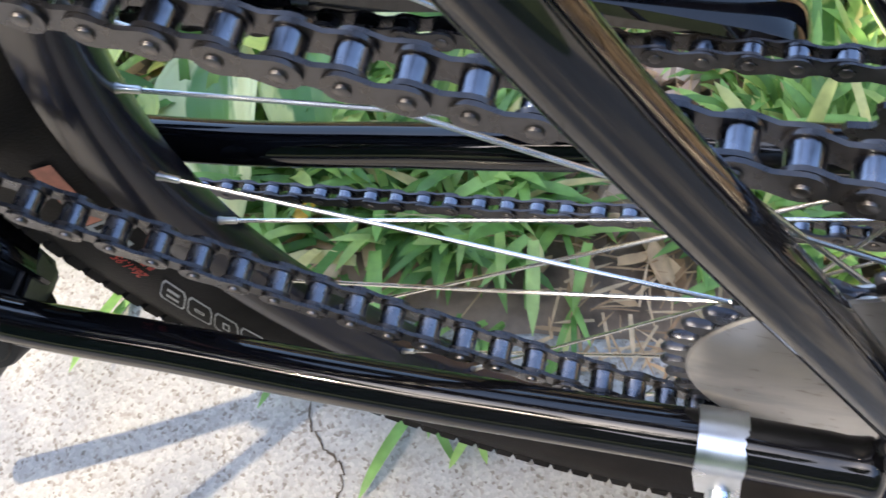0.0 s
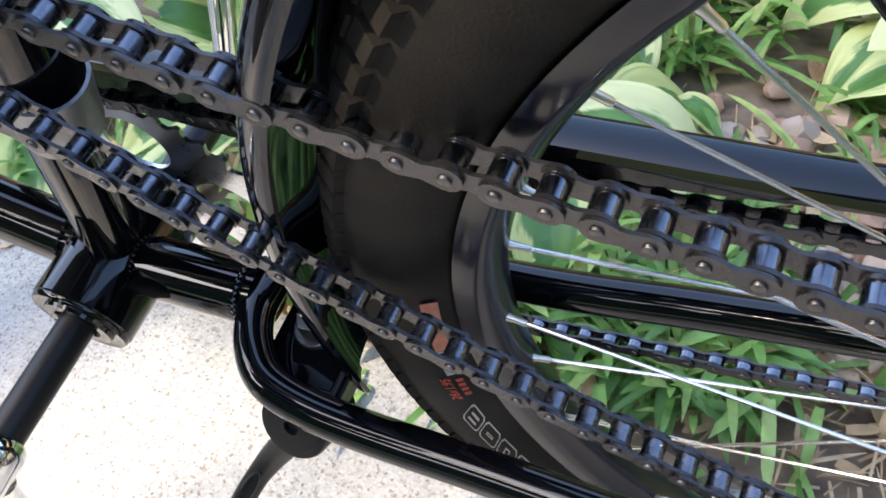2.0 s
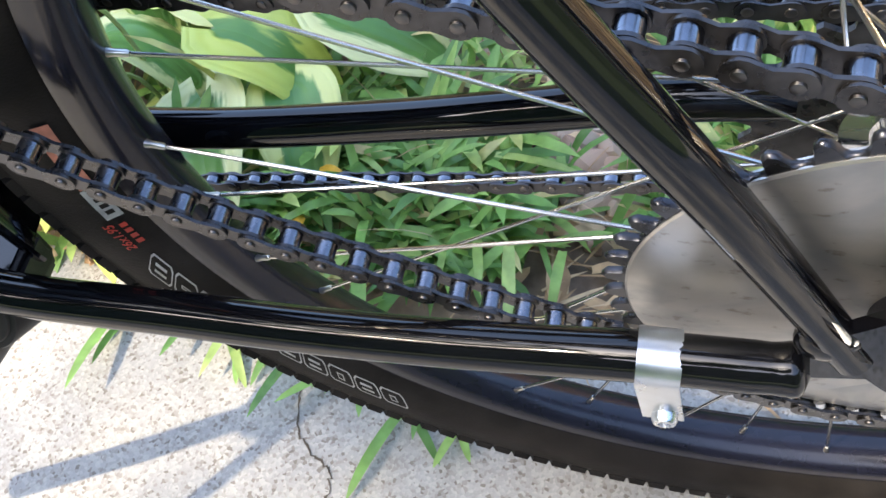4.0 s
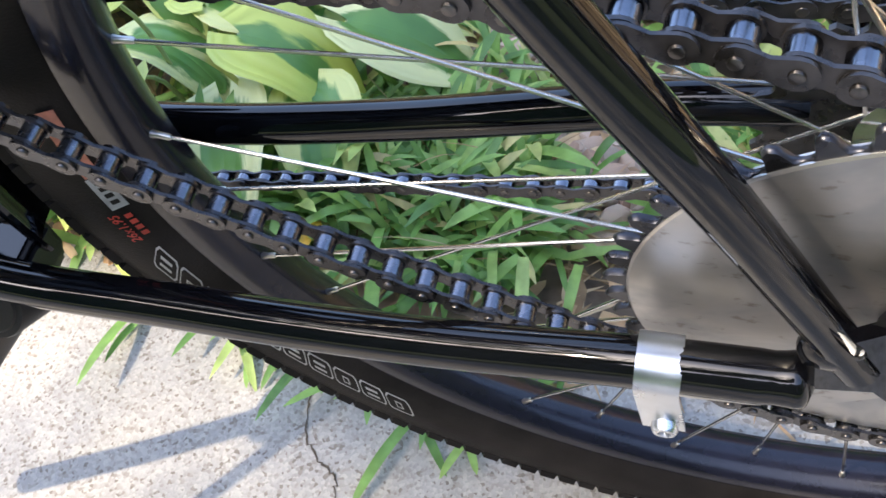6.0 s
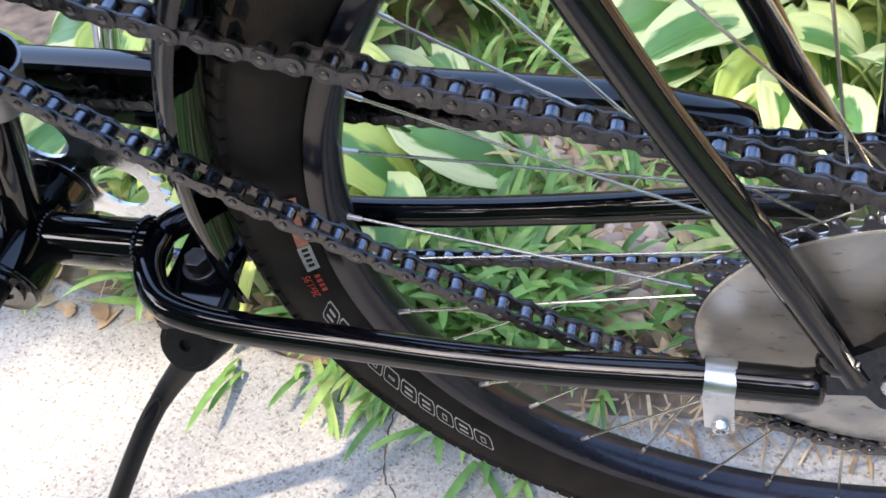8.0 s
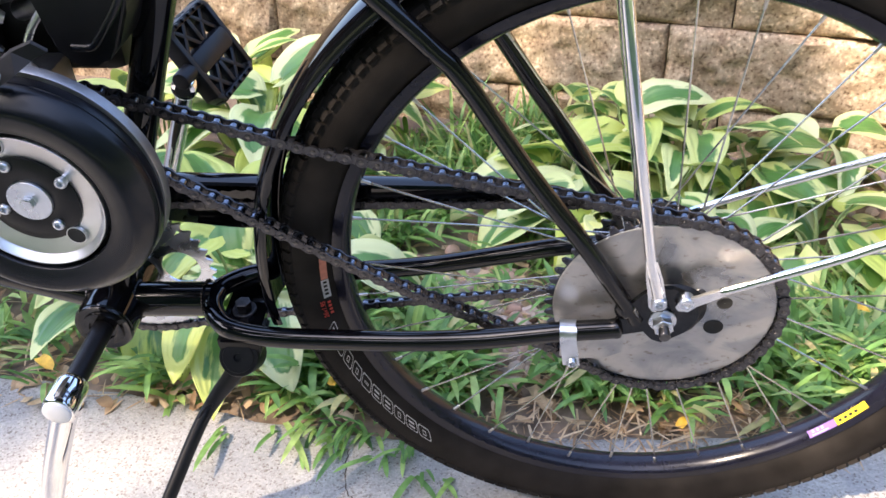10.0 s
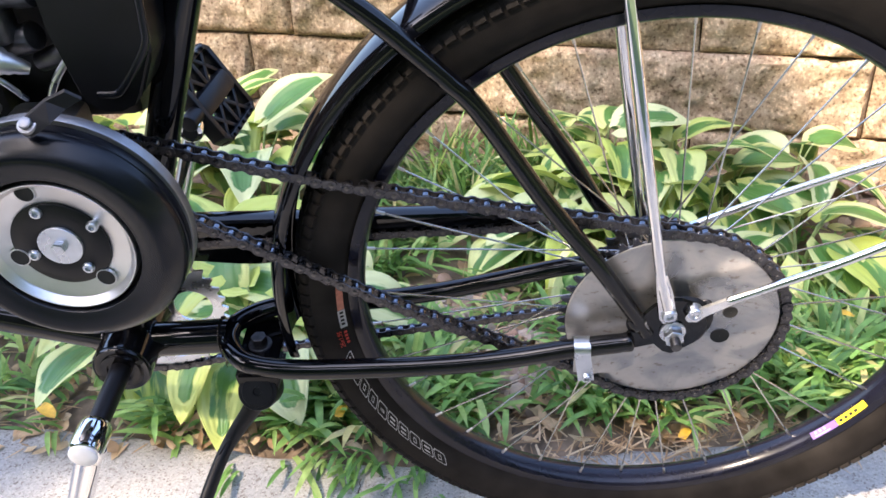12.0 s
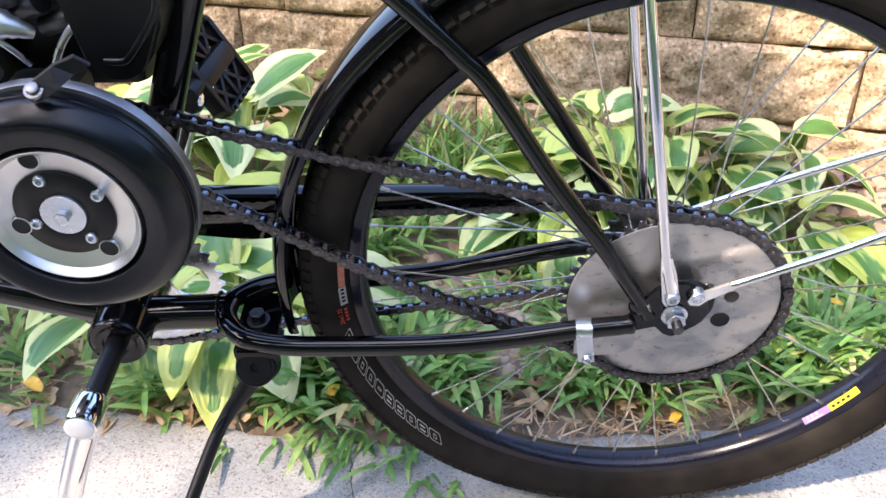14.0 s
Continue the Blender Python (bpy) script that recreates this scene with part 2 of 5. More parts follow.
def hosta_material():
    m = mat("variegated_hosta_leaf", (0.1, 0.2, 0.05), 0.38)
    nt, ns, ln, b = add_nodes(m)
    uv, oi = ns.new("ShaderNodeUVMap"), ns.new("ShaderNodeObjectInfo")
    uv.uv_map = "leaf"
    sep = ns.new("ShaderNodeSeparateXYZ")
    ln.new(uv.outputs["UV"], sep.inputs[0])
    tc = ns.new("ShaderNodeTexCoord")
    add = ns.new("ShaderNodeVectorMath")
    add.operation = "ADD"
    ln.new(tc.outputs["Object"], add.inputs[0])
    ln.new(oi.outputs["Random"], add.inputs[1])
    n = ns.new("ShaderNodeTexNoise")
    n.inputs["Scale"].default_value, n.inputs["Detail"].default_value = 38, 4
    mp = ns.new("ShaderNodeMapping")
    mp.inputs["Scale"].default_value = (0.28, 1.1, 1)
    ln.new(add.outputs[0], mp.inputs["Vector"])
    ln.new(mp.outputs[0], n.inputs["Vector"])
    # u in 0..1 is the distance from the midrib; the margin begins at 0.55 to 0.8
    s1 = ns.new("ShaderNodeMath")
    s1.operation = "MULTIPLY_ADD"
    s1.inputs[1].default_value, s1.inputs[2].default_value = 0.95, -0.475
    ln.new(n.outputs["Fac"], s1.inputs[0])
    s2 = ns.new("ShaderNodeMath")
    ln.new(sep.outputs["X"], s2.inputs[0])
    ln.new(s1.outputs[0], s2.inputs[1])
    streak = ns.new("ShaderNodeTexNoise")
    streak.inputs["Scale"].default_value, streak.inputs["Detail"].default_value = 150, 3
    thin = ns.new("ShaderNodeMapping")
    thin.inputs["Scale"].default_value = (0.1, 1.0, 0.4)
    ln.new(add.outputs[0], thin.inputs["Vector"])
    ln.new(thin.outputs[0], streak.inputs["Vector"])
    s3 = ns.new("ShaderNodeMath")
    s3.operation = "MULTIPLY_ADD"
    s3.inputs[1].default_value, s3.inputs[2].default_value = 0.42, -0.21
    ln.new(streak.outputs["Fac"], s3.inputs[0])
    s4 = ns.new("ShaderNodeMath")
    ln.new(s2.outputs[0], s4.inputs[0])
    ln.new(s3.outputs[0], s4.inputs[1])
    s5 = ns.new("ShaderNodeMath")
    s5.operation = "MULTIPLY_ADD"
    s5.inputs[1].default_value = 0.30
    ln.new(oi.outputs["Random"], s5.inputs[0])
    ln.new(s4.outputs[0], s5.inputs[2])
    edge = ns.new("ShaderNodeMapRange")
    edge.inputs["From Min"].default_value, edge.inputs["From Max"].default_value = 0.49, 0.60
    ln.new(s5.outputs[0], edge.inputs["Value"])
    inner = colour_ramp(nt, [(0.0, (0.05, 0.14, 0.035)), (0.5, (0.095, 0.225, 0.05)), (1.0, (0.19, 0.35, 0.075))])
    n3 = ns.new("ShaderNodeTexNoise")
    n3.inputs["Scale"].default_value = 22
    ln.new(add.outputs[0], n3.inputs["Vector"])
    ln.new(n3.outputs["Fac"], inner.inputs["Fac"])
    outer = colour_ramp(nt, [(0.0, (0.56, 0.61, 0.20)), (0.45, (0.66, 0.69, 0.36)), (0.7, (0.60, 0.65, 0.24)), (1.0, (0.48, 0.57, 0.10))])
    ln.new(oi.outputs["Random"], outer.inputs["Fac"])
    mx = ns.new("ShaderNodeMix")
    mx.data_type = "RGBA"
    ln.new(edge.outputs["Result"], mx.inputs["Factor"])
    ln.new(inner.outputs["Color"], mx.inputs["A"])
    ln.new(outer.outputs["Color"], mx.inputs["B"])
    ln.new(mx.outputs["Result"], b.inputs["Base Color"])
    rib = ns.new("ShaderNodeMath")
    rib.operation = "MULTIPLY"
    rib.inputs[1].default_value = 24.0
    ln.new(sep.outputs["X"], rib.inputs[0])
    wave = ns.new("ShaderNodeMath")
    wave.operation = "SINE"
    ln.new(rib.outputs[0], wave.inputs[0])
    bp = ns.new("ShaderNodeBump")
    bp.inputs["Strength"].default_value, bp.inputs["Distance"].default_value = 0.25, 0.0012
    ln.new(wave.outputs[0], bp.inputs["Height"])
    ln.new(bp.outputs["Normal"], b.inputs["Normal"])
    tr, mix = ns.new("ShaderNodeBsdfTranslucent"), ns.new("ShaderNodeMixShader")
    mix.inputs["Fac"].default_value = 0.25
    ln.new(mx.outputs["Result"], tr.inputs["Color"])
    ln.new(b.outputs[0], mix.inputs[1])
    ln.new(tr.outputs[0], mix.inputs[2])
    ln.new(mix.outputs[0], ns["Material Output"].inputs["Surface"])
    return m


M_CONCRETE, M_BLOCK, M_HOSTA, M_STEEL = concrete_material(), block_material(), hosta_material(), steel_material()
M_SOIL = mat("brown_soil", (0.19, 0.138, 0.095), 0.95, noise_scale=30, noise_amt=0.55, bump=1.0, bump_scale=90)
M_LAWN = mat("lawn", (0.055, 0.085, 0.030), 0.9, noise_scale=2.2, noise_amt=0.5, bump=1.0, bump_scale=60)
M_CRACK = mat("crack_dark_strip", (0.07, 0.055, 0.04), 0.95, noise_scale=100, noise_amt=0.3)
M_GRASS = island_material("grass_blade", [(0, (0.09, 0.20, 0.045)), (0.35, (0.17, 0.33, 0.075)), (0.72, (0.28, 0.45, 0.11)), (0.90, (0.42, 0.52, 0.16)), (1, (0.55, 0.45, 0.20))], 0.48, 0.4)
M_STEM = mat("pale_leaf_stalk", (0.28, 0.36, 0.14), 0.5, noise_scale=60, noise_amt=0.2)
M_STONE = island_material("river_stone", [(0, (0.30, 0.18, 0.12)), (0.4, (0.40, 0.27, 0.19)), (0.7, (0.36, 0.29, 0.23)), (1, (0.50, 0.37, 0.28))], 0.85, 0.0, (0.7, 1.25), per_object=True)
M_DRY = island_material("dry_leaf", [(0, (0.28, 0.165, 0.08)), (0.5, (0.46, 0.30, 0.155)), (1, (0.60, 0.45, 0.27))], 0.7, 0.25)
M_GOLD = mat("fallen_yellow_leaf", (0.62, 0.36, 0.03), 0.55, noise_scale=80, noise_amt=0.3)
M_TREE_LEAF = island_material("tree_leaf", [(0, (0.04, 0.10, 0.02)), (1, (0.09, 0.18, 0.04))], 0.5, 0.3)
M_TEETH = mat("oily_black_steel", (0.05, 0.052, 0.062), 0.3, metal=0.8, noise_scale=120, noise_amt=0.4, rough_var=0.1)
M_TREELINE = mat("reflection_ring_foliage", (0.045, 0.07, 0.03), 0.9, noise_scale=0.9, noise_amt=0.7)
M_BARK = mat("bark", (0.14, 0.10, 0.07), 0.9, noise_scale=20, noise_amt=0.4, bump=1.0, bump_scale=40)


# ---------------------------------------------------------------- mesh helpers
def finish(name, bm, material, smooth=True, angle=40):
    me = bpy.data.meshes.new(name)
    bmesh.ops.recalc_face_normals(bm, faces=bm.faces)
    for f in bm.faces:
        f.smooth = smooth
    if smooth:
        for e in bm.edges:
            if len(e.link_faces) == 2 and e.calc_face_angle(0) > radians(angle):
                e.smooth = False
    bm.to_mesh(me)
    bm.free()
    me.materials.append(material)
    return me


def part(name, bm, material, parent, label="", smooth=True, angle=40):
    ob = new(name, finish(name, bm, material, smooth, angle))
    ob.parent = parent
    if label:
        ob["label"] = label
    return ob


def share(name, me, parent, m=None):
    ob = new(name, me)
    ob.parent = parent
    if m is not None:
        ob.matrix_basis = m
    return ob


def curve(points, n=8):
    """A smooth line through the points."""
    p = [Vector(q) for q in points]
    p = [p[0] * 2 - p[1]] + p + [p[-1] * 2 - p[-2]]
    out = []
    for i in range(1, len(p) - 2):
        for k in range(n):
            t = k / n
            a, b, c, d = p[i - 1], p[i], p[i + 1], p[i + 2]
            out.append(0.5 * ((2 * b) + (c - a) * t + (2 * a - 5 * b + 4 * c - d) * t * t + (3 * b - a - 3 * c + d) * t ** 3))
    return out + [p[-2]]


def tube_into(bm, pts, radii, seg=16, squash=1.0, cap=True):
    pts = [Vector(p) for p in pts]
    if not isinstance(radii, (list, tuple)):
        radii = [radii] * len(pts)
    rings, side = [], None
    for i, p in enumerate(pts):
        d = (pts[min(i + 1, len(pts) - 1)] - pts[max(i - 1, 0)]).normalized()
        if side is None:
            side = d.orthogonal().normalized() if abs(d.y) > 0.9 else Vector((0, 1, 0)).cross(d).normalized()
        side = (side - d * side.dot(d)).normalized()
        up = d.cross(side)
        rings.append([bm.verts.new(p + (side * math.cos(a) + up * math.sin(a) * squash) * radii[i]) for a in (2 * math.pi * k / seg for k in range(seg))])
    for r0, r1 in zip(rings, rings[1:]):
        for k in range(seg):
            bm.faces.new((r0[k], r0[(k + 1) % seg], r1[(k + 1) % seg], r1[k]))
    if cap:
        bm.faces.new(rings[0][::-1])
        bm.faces.new(rings[-1])


def tube(pts, radii, seg=16, squash=1.0):
    bm = bmesh.new()
    tube_into(bm, pts, radii, seg, squash)
    return bm


def rod(a, b, r, seg=16, bevel=0.0):
    a, b = Vector(a), Vector(b)
    bm = bmesh.new()
    rod_into(bm, a, b, r, seg, bevel)
    return bm


def rod_into(bm, a, b, r, seg=16, bevel=0.0):
    a, b = Vector(a), Vector(b)
    if bevel:
        d = (b - a).normalized() * bevel
        tube_into(bm, [a, a + d * 0.3, a + d, b - d, b - d * 0.3, b], [r - bevel, r - bevel * 0.3, r, r, r - bevel * 0.3, r - bevel], seg)
    else:
        tube_into(bm, [a, b], r, seg)


def lathe_into(bm, profile, centre, seg=64, start=0.0, sweep=2 * math.pi, closed=False):
    """Turns (radius, y) pairs about the line along y through centre. Angle 0 is +x, 90 degrees +z."""
    c = Vector(centre)
    full = abs(sweep - 2 * math.pi) < 1e-6
    count = seg if full else seg + 1
    rings = []
    for k in range(count):
        a = start + sweep * k / seg
        rings.append([bm.verts.new(c + Vector((r * math.cos(a), y, r * math.sin(a)))) for r, y in profile])
    m = len(profile)
    for k in range(seg):
        r0, r1 = rings[k], rings[(k + 1) % count]
        for i in range(m if closed else m - 1):
            j = (i + 1) % m
            bm.faces.new((r0[i], r0[j], r1[j], r1[i]))
    if not full and closed:
        bm.faces.new(rings[0])
        bm.faces.new(rings[-1][::-1])


def lathe(profile, centre, seg=64, closed=False):
    bm = bmesh.new()
    lathe_into(bm, profile, centre, seg, closed=closed)
    bmesh.ops.remove_doubles(bm, verts=bm.verts, dist=1e-6)
    return bm


def prism_into(bm, outline, y0, y1):
    """A flat plate: an outline of (x, z) pairs between two y."""
    a = [bm.verts.new((x, y0, z)) for x, z in outline]
    b = [bm.verts.new((x, y1, z)) for x, z in outline]
    n = len(outline)
    bm.faces.new(a)
    bm.faces.new(b[::-1])
    for i in range(n):
        bm.faces.new((a[i], b[i], b[(i + 1) % n], a[(i + 1) % n]))


def box_bm(size, bevel=0.0, m=None):
    bm = bmesh.new()
    bmesh.ops.create_cube(bm, size=1)
    bmesh.ops.scale(bm, verts=bm.verts, vec=size)
    if bevel:
        bmesh.ops.bevel(bm, geom=bm.edges[:], offset=bevel, segments=2, affect="EDGES", profile=0.5)
    if m is not None:
        bmesh.ops.transform(bm, matrix=m, verts=bm.verts)
    return bm


def empty(name, parent=None, loc=(0, 0, 0)):
    e = new(name)
    e.empty_display_size = 0.05
    e.location = loc
    if parent:
        e.parent = parent
    return e


def bolt(parent, p, r, head, name="bolt", material=None, socket=True):
    """A bolt whose head looks along -y at p."""
    bm = bmesh.new()
    lathe_into(bm, [(0.0001, -head * 0.35 if socket else -head), (r * 0.45, -head * 0.35 if socket else -head), (r * 0.5, -head), (r * 0.82, -head * 0.95), (r, -head * 0.6), (r, 0.004)], p, 18)
    return part(name, bm, material or M_ZINC, parent)


# ---------------------------------------------------------------- setting
def sheet(name, x0, x1, y0, y1, nx, ny, z, material, rough=0.0, scale=8.0):
    bm = bmesh.new()
    grid = [[bm.verts.new((x0 + (x1 - x0) * i / nx, y0 + (y1 - y0) * j / ny, 0)) for i in range(nx + 1)] for j in range(ny + 1)]
    for row in grid:
        for v in row:
            v.co.z = z(v.co.x, v.co.y) + rough * noise.noise(v.co * scale)
    for j in range(ny):
        for i in range(nx):
            bm.faces.new((grid[j][i], grid[j][i + 1], grid[j + 1][i + 1], grid[j + 1][i]))
    return new(name, finish(name, bm, material))


EDGE = 0.125


def bed_height(x, y):
    return -0.012 - 0.03 * min(max((y - EDGE) / 0.7, 0), 1)


# unseen ground beyond the walk, made green lawn to dim reflections and bounce
ground = sheet("ground", -40, 40, -40, 40, 20, 20, lambda x, y: -0.07, M_LAWN)
tagged(ground, "unseen dull green lawn added beyond the walk", "ground", kind="structure")
bed = sheet("soil_bed", -2.2, 2.2, 0.03, 1.75, 150, 64, bed_height, M_SOIL, 0.012, 14)
tagged(bed, "dark soil bed with mulch between pavement and wall", "soil bed", kind="structure")



def edge_y(x):
    """Ragged rear edge of the slab, shaped to the camera's view of soil overlap."""
    return np.interp(x, (-0.95, -0.78, -0.56, -0.42, -0.26, -0.02, 0.16, 0.5), (0.150, 0.152, 0.121, 0.088, 0.068, 0.086, 0.101, 0.112)) + 0.006 * noise.noise(Vector((x * 21, 0.4, 0))) + 0.003 * noise.noise(Vector((x * 70, 2.4, 0)))


slab_bm = bmesh.new()
rows = []
for x in [-39.5, -12, -4] + [-1.6 + 0.02 * k for k in range(156)] + [4, 12, 39.5]:
    e = edge_y(x)
    rows.append([slab_bm.verts.new((x, y, z)) for y, z in ((-1.095, -0.12), (-1.095, -0.006), (-1.089, 0), (e - 0.012, 0), (e - 0.004, -0.0016), (e, -0.006), (e + 0.004, -0.12))])
for p, q in zip(rows, rows[1:]):
    for i in range(7):
        slab_bm.faces.new((p[i], q[i], q[(i + 1) % 7], p[(i + 1) % 7]))
slab_bm.faces.new(rows[0])
slab_bm.faces.new(rows[-1][::-1])
pavement = new("pavement", finish("pavement", slab_bm, M_CONCRETE))
tagged(pavement, "weathered pale concrete walk with exposed sand grains", "pavement", kind="structure")


def crack_line(points, width):
    bm = bmesh.new()
    pts = curve(points, 7)
    prev = None
    for i, p in enumerate(pts):
        j = Vector((random.uniform(-1, 1), random.uniform(-1, 1), 0)) * 0.0018
        d = (pts[min(i + 1, len(pts) - 1)] - pts[max(i - 1, 0)]).normalized()
        side = Vector((-d.y, d.x, 0)) * width * random.uniform(0.4, 1.2)
        pair = [bm.verts.new(p + j + side), bm.verts.new(p + j - side)]
        for v in pair:
            v.co.z = 0.0006
        if prev:
            bm.faces.new((prev[0], prev[1], pair[1], pair[0]))
        prev = pair
    return bm


# flat dark strip laid just above the slab for the crack
part("crack", crack_line([(-0.312, 0.045, 0), (-0.310, 0.012, 0), (-0.3035, -0.017, 0), (-0.291, -0.032, 0), (-0.277, -0.0425, 0), (-0.270, -0.0475, 0), (-0.2686, -0.0595, 0), (-0.262, -0.11, 0), (-0.25, -0.2, 0), (-0.255, -0.3, 0)], 0.0009), M_CRACK, pavement, "thin dark crack", smooth=False)

# Retaining wall: split-face blocks, 0.43 m long and 0.156 m high, in running bond
WALL = empty("wall_north", None, (0, 1.007, 0.053))
WALL.rotation_euler = (0, 0, math.atan(-0.264))
tagged(WALL, "tan split-face concrete block retaining wall", "retaining wall", kind="structure")
CASE = math.cos(math.atan(-0.264))


def block_mesh(seed, length=0.43, high=0.156, deep=0.2):
    rnd = random.Random(seed)
    bm = bmesh.new()
    nx, nz = 46, 18
    o = Vector((rnd.uniform(0, 50), rnd.uniform(0, 50), rnd.uniform(0, 50)))
    face = []
    for j in range(nz + 1):
        row = []
        for i in range(nx + 1):
            u, w = i / nx, j / nz
            x, z = (u - 0.5) * (length - 0.004), w * (high - 0.003) + 0.0015
            edge = min(min(u, 1 - u) * length, min(w, 1 - w) * high)
            round_in = 0.012 * max(0, 1 - edge / 0.014) ** 2
            q = Vector((x, 0, z)) + o
            rough = 0.013 * noise.noise(q * 11) + 0.009 * noise.noise(q * 31) + 0.005 * noise.noise(q * 80)
            row.append(bm.verts.new((x, -0.006 + round_in - rough * min(edge / 0.01, 1), z)))
        face.append(row)
    for j in range(nz):
        for i in range(nx):
            bm.faces.new((face[j][i], face[j][i + 1], face[j + 1][i + 1], face[j + 1][i]))
    rim = face[0] + [r[-1] for r in face[1:]] + face[-1][-2::-1] + [r[0] for r in face[-2:0:-1]]
    back = [bm.verts.new((v.co.x, deep, v.co.z)) for v in rim]
    n = len(rim)
    for i in range(n):
        bm.faces.new((rim[i], rim[(i + 1) % n], back[(i + 1) % n], back[i]))
    bm.faces.new(back[::-1])
    return finish("block", bm, M_BLOCK, True, 55)


BLOCKS = [block_mesh(s) for s in range(7)]
part("backing", box_bm((5.6, 0.05, 0.95), 0, Matrix.Translation((0, 0.24, 0.3))), M_SOIL, WALL, "earth behind the blocks")
for row in range(-2, 4):
    first = 0.155 if row % 2 == 0 else 0.2645
    for k in range(-5, 5):
        x = (first + 0.415 * k) / CASE + (0.2075 / CASE)
        share("block", BLOCKS[(row * 3 + k * 5) % 7], WALL, Matrix.Translation((x, 0.004 * row + random.uniform(-0.003, 0.003), row * 0.156)))

# ---------------------------------------------------------------- bicycle
LEAN = 6.6
bike = empty("motor_bicycle", None, (0, 0, -0.004))
bike.rotation_euler = (radians(LEAN), 0, 0)
tagged(bike, "black motorised bicycle leaning on its kickstand on concrete", "bicycle")
AX = Vector((0, 0, 0.33))
BB = Vector((-0.500, 0, 0.281))


def polar(r, deg, y=0.0):
    return Vector((r * math.cos(radians(deg)), y, 0.33 + r * math.sin(radians(deg))))


# rear wheel
wheel = empty("rear_wheel", bike)
SIDE = [(0.2785, -0.0125), (0.281, -0.0150), (0.2835, -0.0182), (0.290, -0.0220), (0.298, -0.0240), (0.306, -0.0248), (0.3145, -0.0240), (0.3195, -0.0215), (0.3235, -0.0155), (0.3255, -0.008)]
TYRE = SIDE + [(0.3262, 0)] + [(r, -y) for r, y in reversed(SIDE)] + [(0.277, 0.008), (0.277, -0.008)]
bm = bmesh.new()
lathe_into(bm, TYRE, AX, 180, closed=True)
part("tyre", bm, M_RUBBER, wheel, "black rubber tyre with knobbly shoulders", angle=60)


def knob_ring(rows):
    """Small rubber blocks set round the tread: (radius, y, half width, half length, height, count, turn)."""
    bm = bmesh.new()
    for r, y, hw, hl, high, count, turn, slope in rows:
        for k in range(count):
            a = 2 * math.pi * (k + turn) / count
            rot = Matrix.Translation(AX) @ Matrix.Rotation(-a, 4, "Y") @ Matrix.Translation((r, y, 0)) @ Matrix.Rotation(slope, 4, "Z")
            vs = []
            for x, grow in ((-0.003, 1.0), (high, 0.8)):
                for sy, sz in ((-1, -1), (1, -1), (1, 1), (-1, 1)):
                    vs.append(bm.verts.new(rot @ Vector((x, sy * hw * grow, sz * hl * grow))))
            bm.faces.new(vs[4:])
            for i in range(4):
                bm.faces.new((vs[i], vs[(i + 1) % 4], vs[4 + (i + 1) % 4], vs[4 + i]))
    return bm


tread = part("tread", knob_ring([(0.3160, -0.0226, 0.0050, 0.0057, 0.0024, 155, 0, -0.95), (0.3160, 0.0226, 0.0050, 0.0057, 0.0024, 155, 0.5, 0.95),
                                 (0.3222, -0.0140, 0.0042, 0.0054, 0.0026, 155, 0.5, -0.45), (0.3222, 0.0140, 0.0042, 0.0054, 0.0026, 155, 0, 0.45), (0.3255, 0, 0.006, 0.0055, 0.002, 140, 0, 0)]), M_RUBBER, wheel, "rubber tread blocks", smooth=False)
tread["kind"] = "stuff"
RIM = [(0.2785, -0.0146), (0.2785, -0.0120), (0.273, -0.0117), (0.273, 0.0117), (0.2785, 0.0120), (0.2785, 0.0146), (0.2712, 0.0143), (0.2697, 0.0136), (0.2672, 0.0105), (0.2648, 0.0055), (0.2637, 0), (0.2648, -0.0055), (0.2672, -0.0105), (0.2697, -0.0136), (0.2712, -0.0143)]
bm = bmesh.new()
lathe_into(bm, RIM, AX, 180, closed=True)
rim = part("rim", bm, M_RIM, wheel, "black anodised rim with sky blue mixed into its colour", angle=30)

HUB_OFF = Vector((0.008, 0, 0.002))
HUB_L, HUB_R, FLANGE = -0.0165, 0.030, 0.021
bm = bmesh.new()
lathe_into(bm, [(0.008, -0.022), (0.0235, -0.018), (0.0235, -0.0155), (0.014, -0.013), (0.0125, 0.0), (0.014, 0.027), (0.0235, 0.0285), (0.0235, 0.0315), (0.012, 0.034), (0.008, 0.04)], AX + HUB_OFF, 40)
part("hub", bm, M_CHROME, wheel, "polished hub shell")
PHASE = -122.0
FLIP = {0: 1, 2: 1}
nip = bmesh.new()
lathe_into(nip, [(0.0004, -0.0075), (0.0010, -0.0075), (0.0014, -0.0065), (0.0014, -0.002), (0.0018, 0.0), (0.0018, 0.002)], (0, 0, 0), 10)
NIPPLE = finish("nipple", nip, M_BRASS)
for i in range(36):
    th = PHASE + 10 * i
    near = i % 2 == 0
    sign = -1 if i % 4 in (0, 1) else 1
    sign = FLIP.get(i, sign)
    y_rim = -0.0028 if near else 0.0028
    a = polar(0.2622, th, y_rim)
    b = polar(FLANGE, th + sign * 60, HUB_L if near else HUB_R) + HUB_OFF
    part("spoke", rod(a, b, 0.00085, 8), M_SPOKE, wheel)
    d = (b - a).normalized()
    q = Vector((0, -1, 0)).rotation_difference(d).to_matrix().to_4x4()
    share("nipple", NIPPLE, wheel, Matrix.Translation(polar(0.2638, th, y_rim)) @ q)


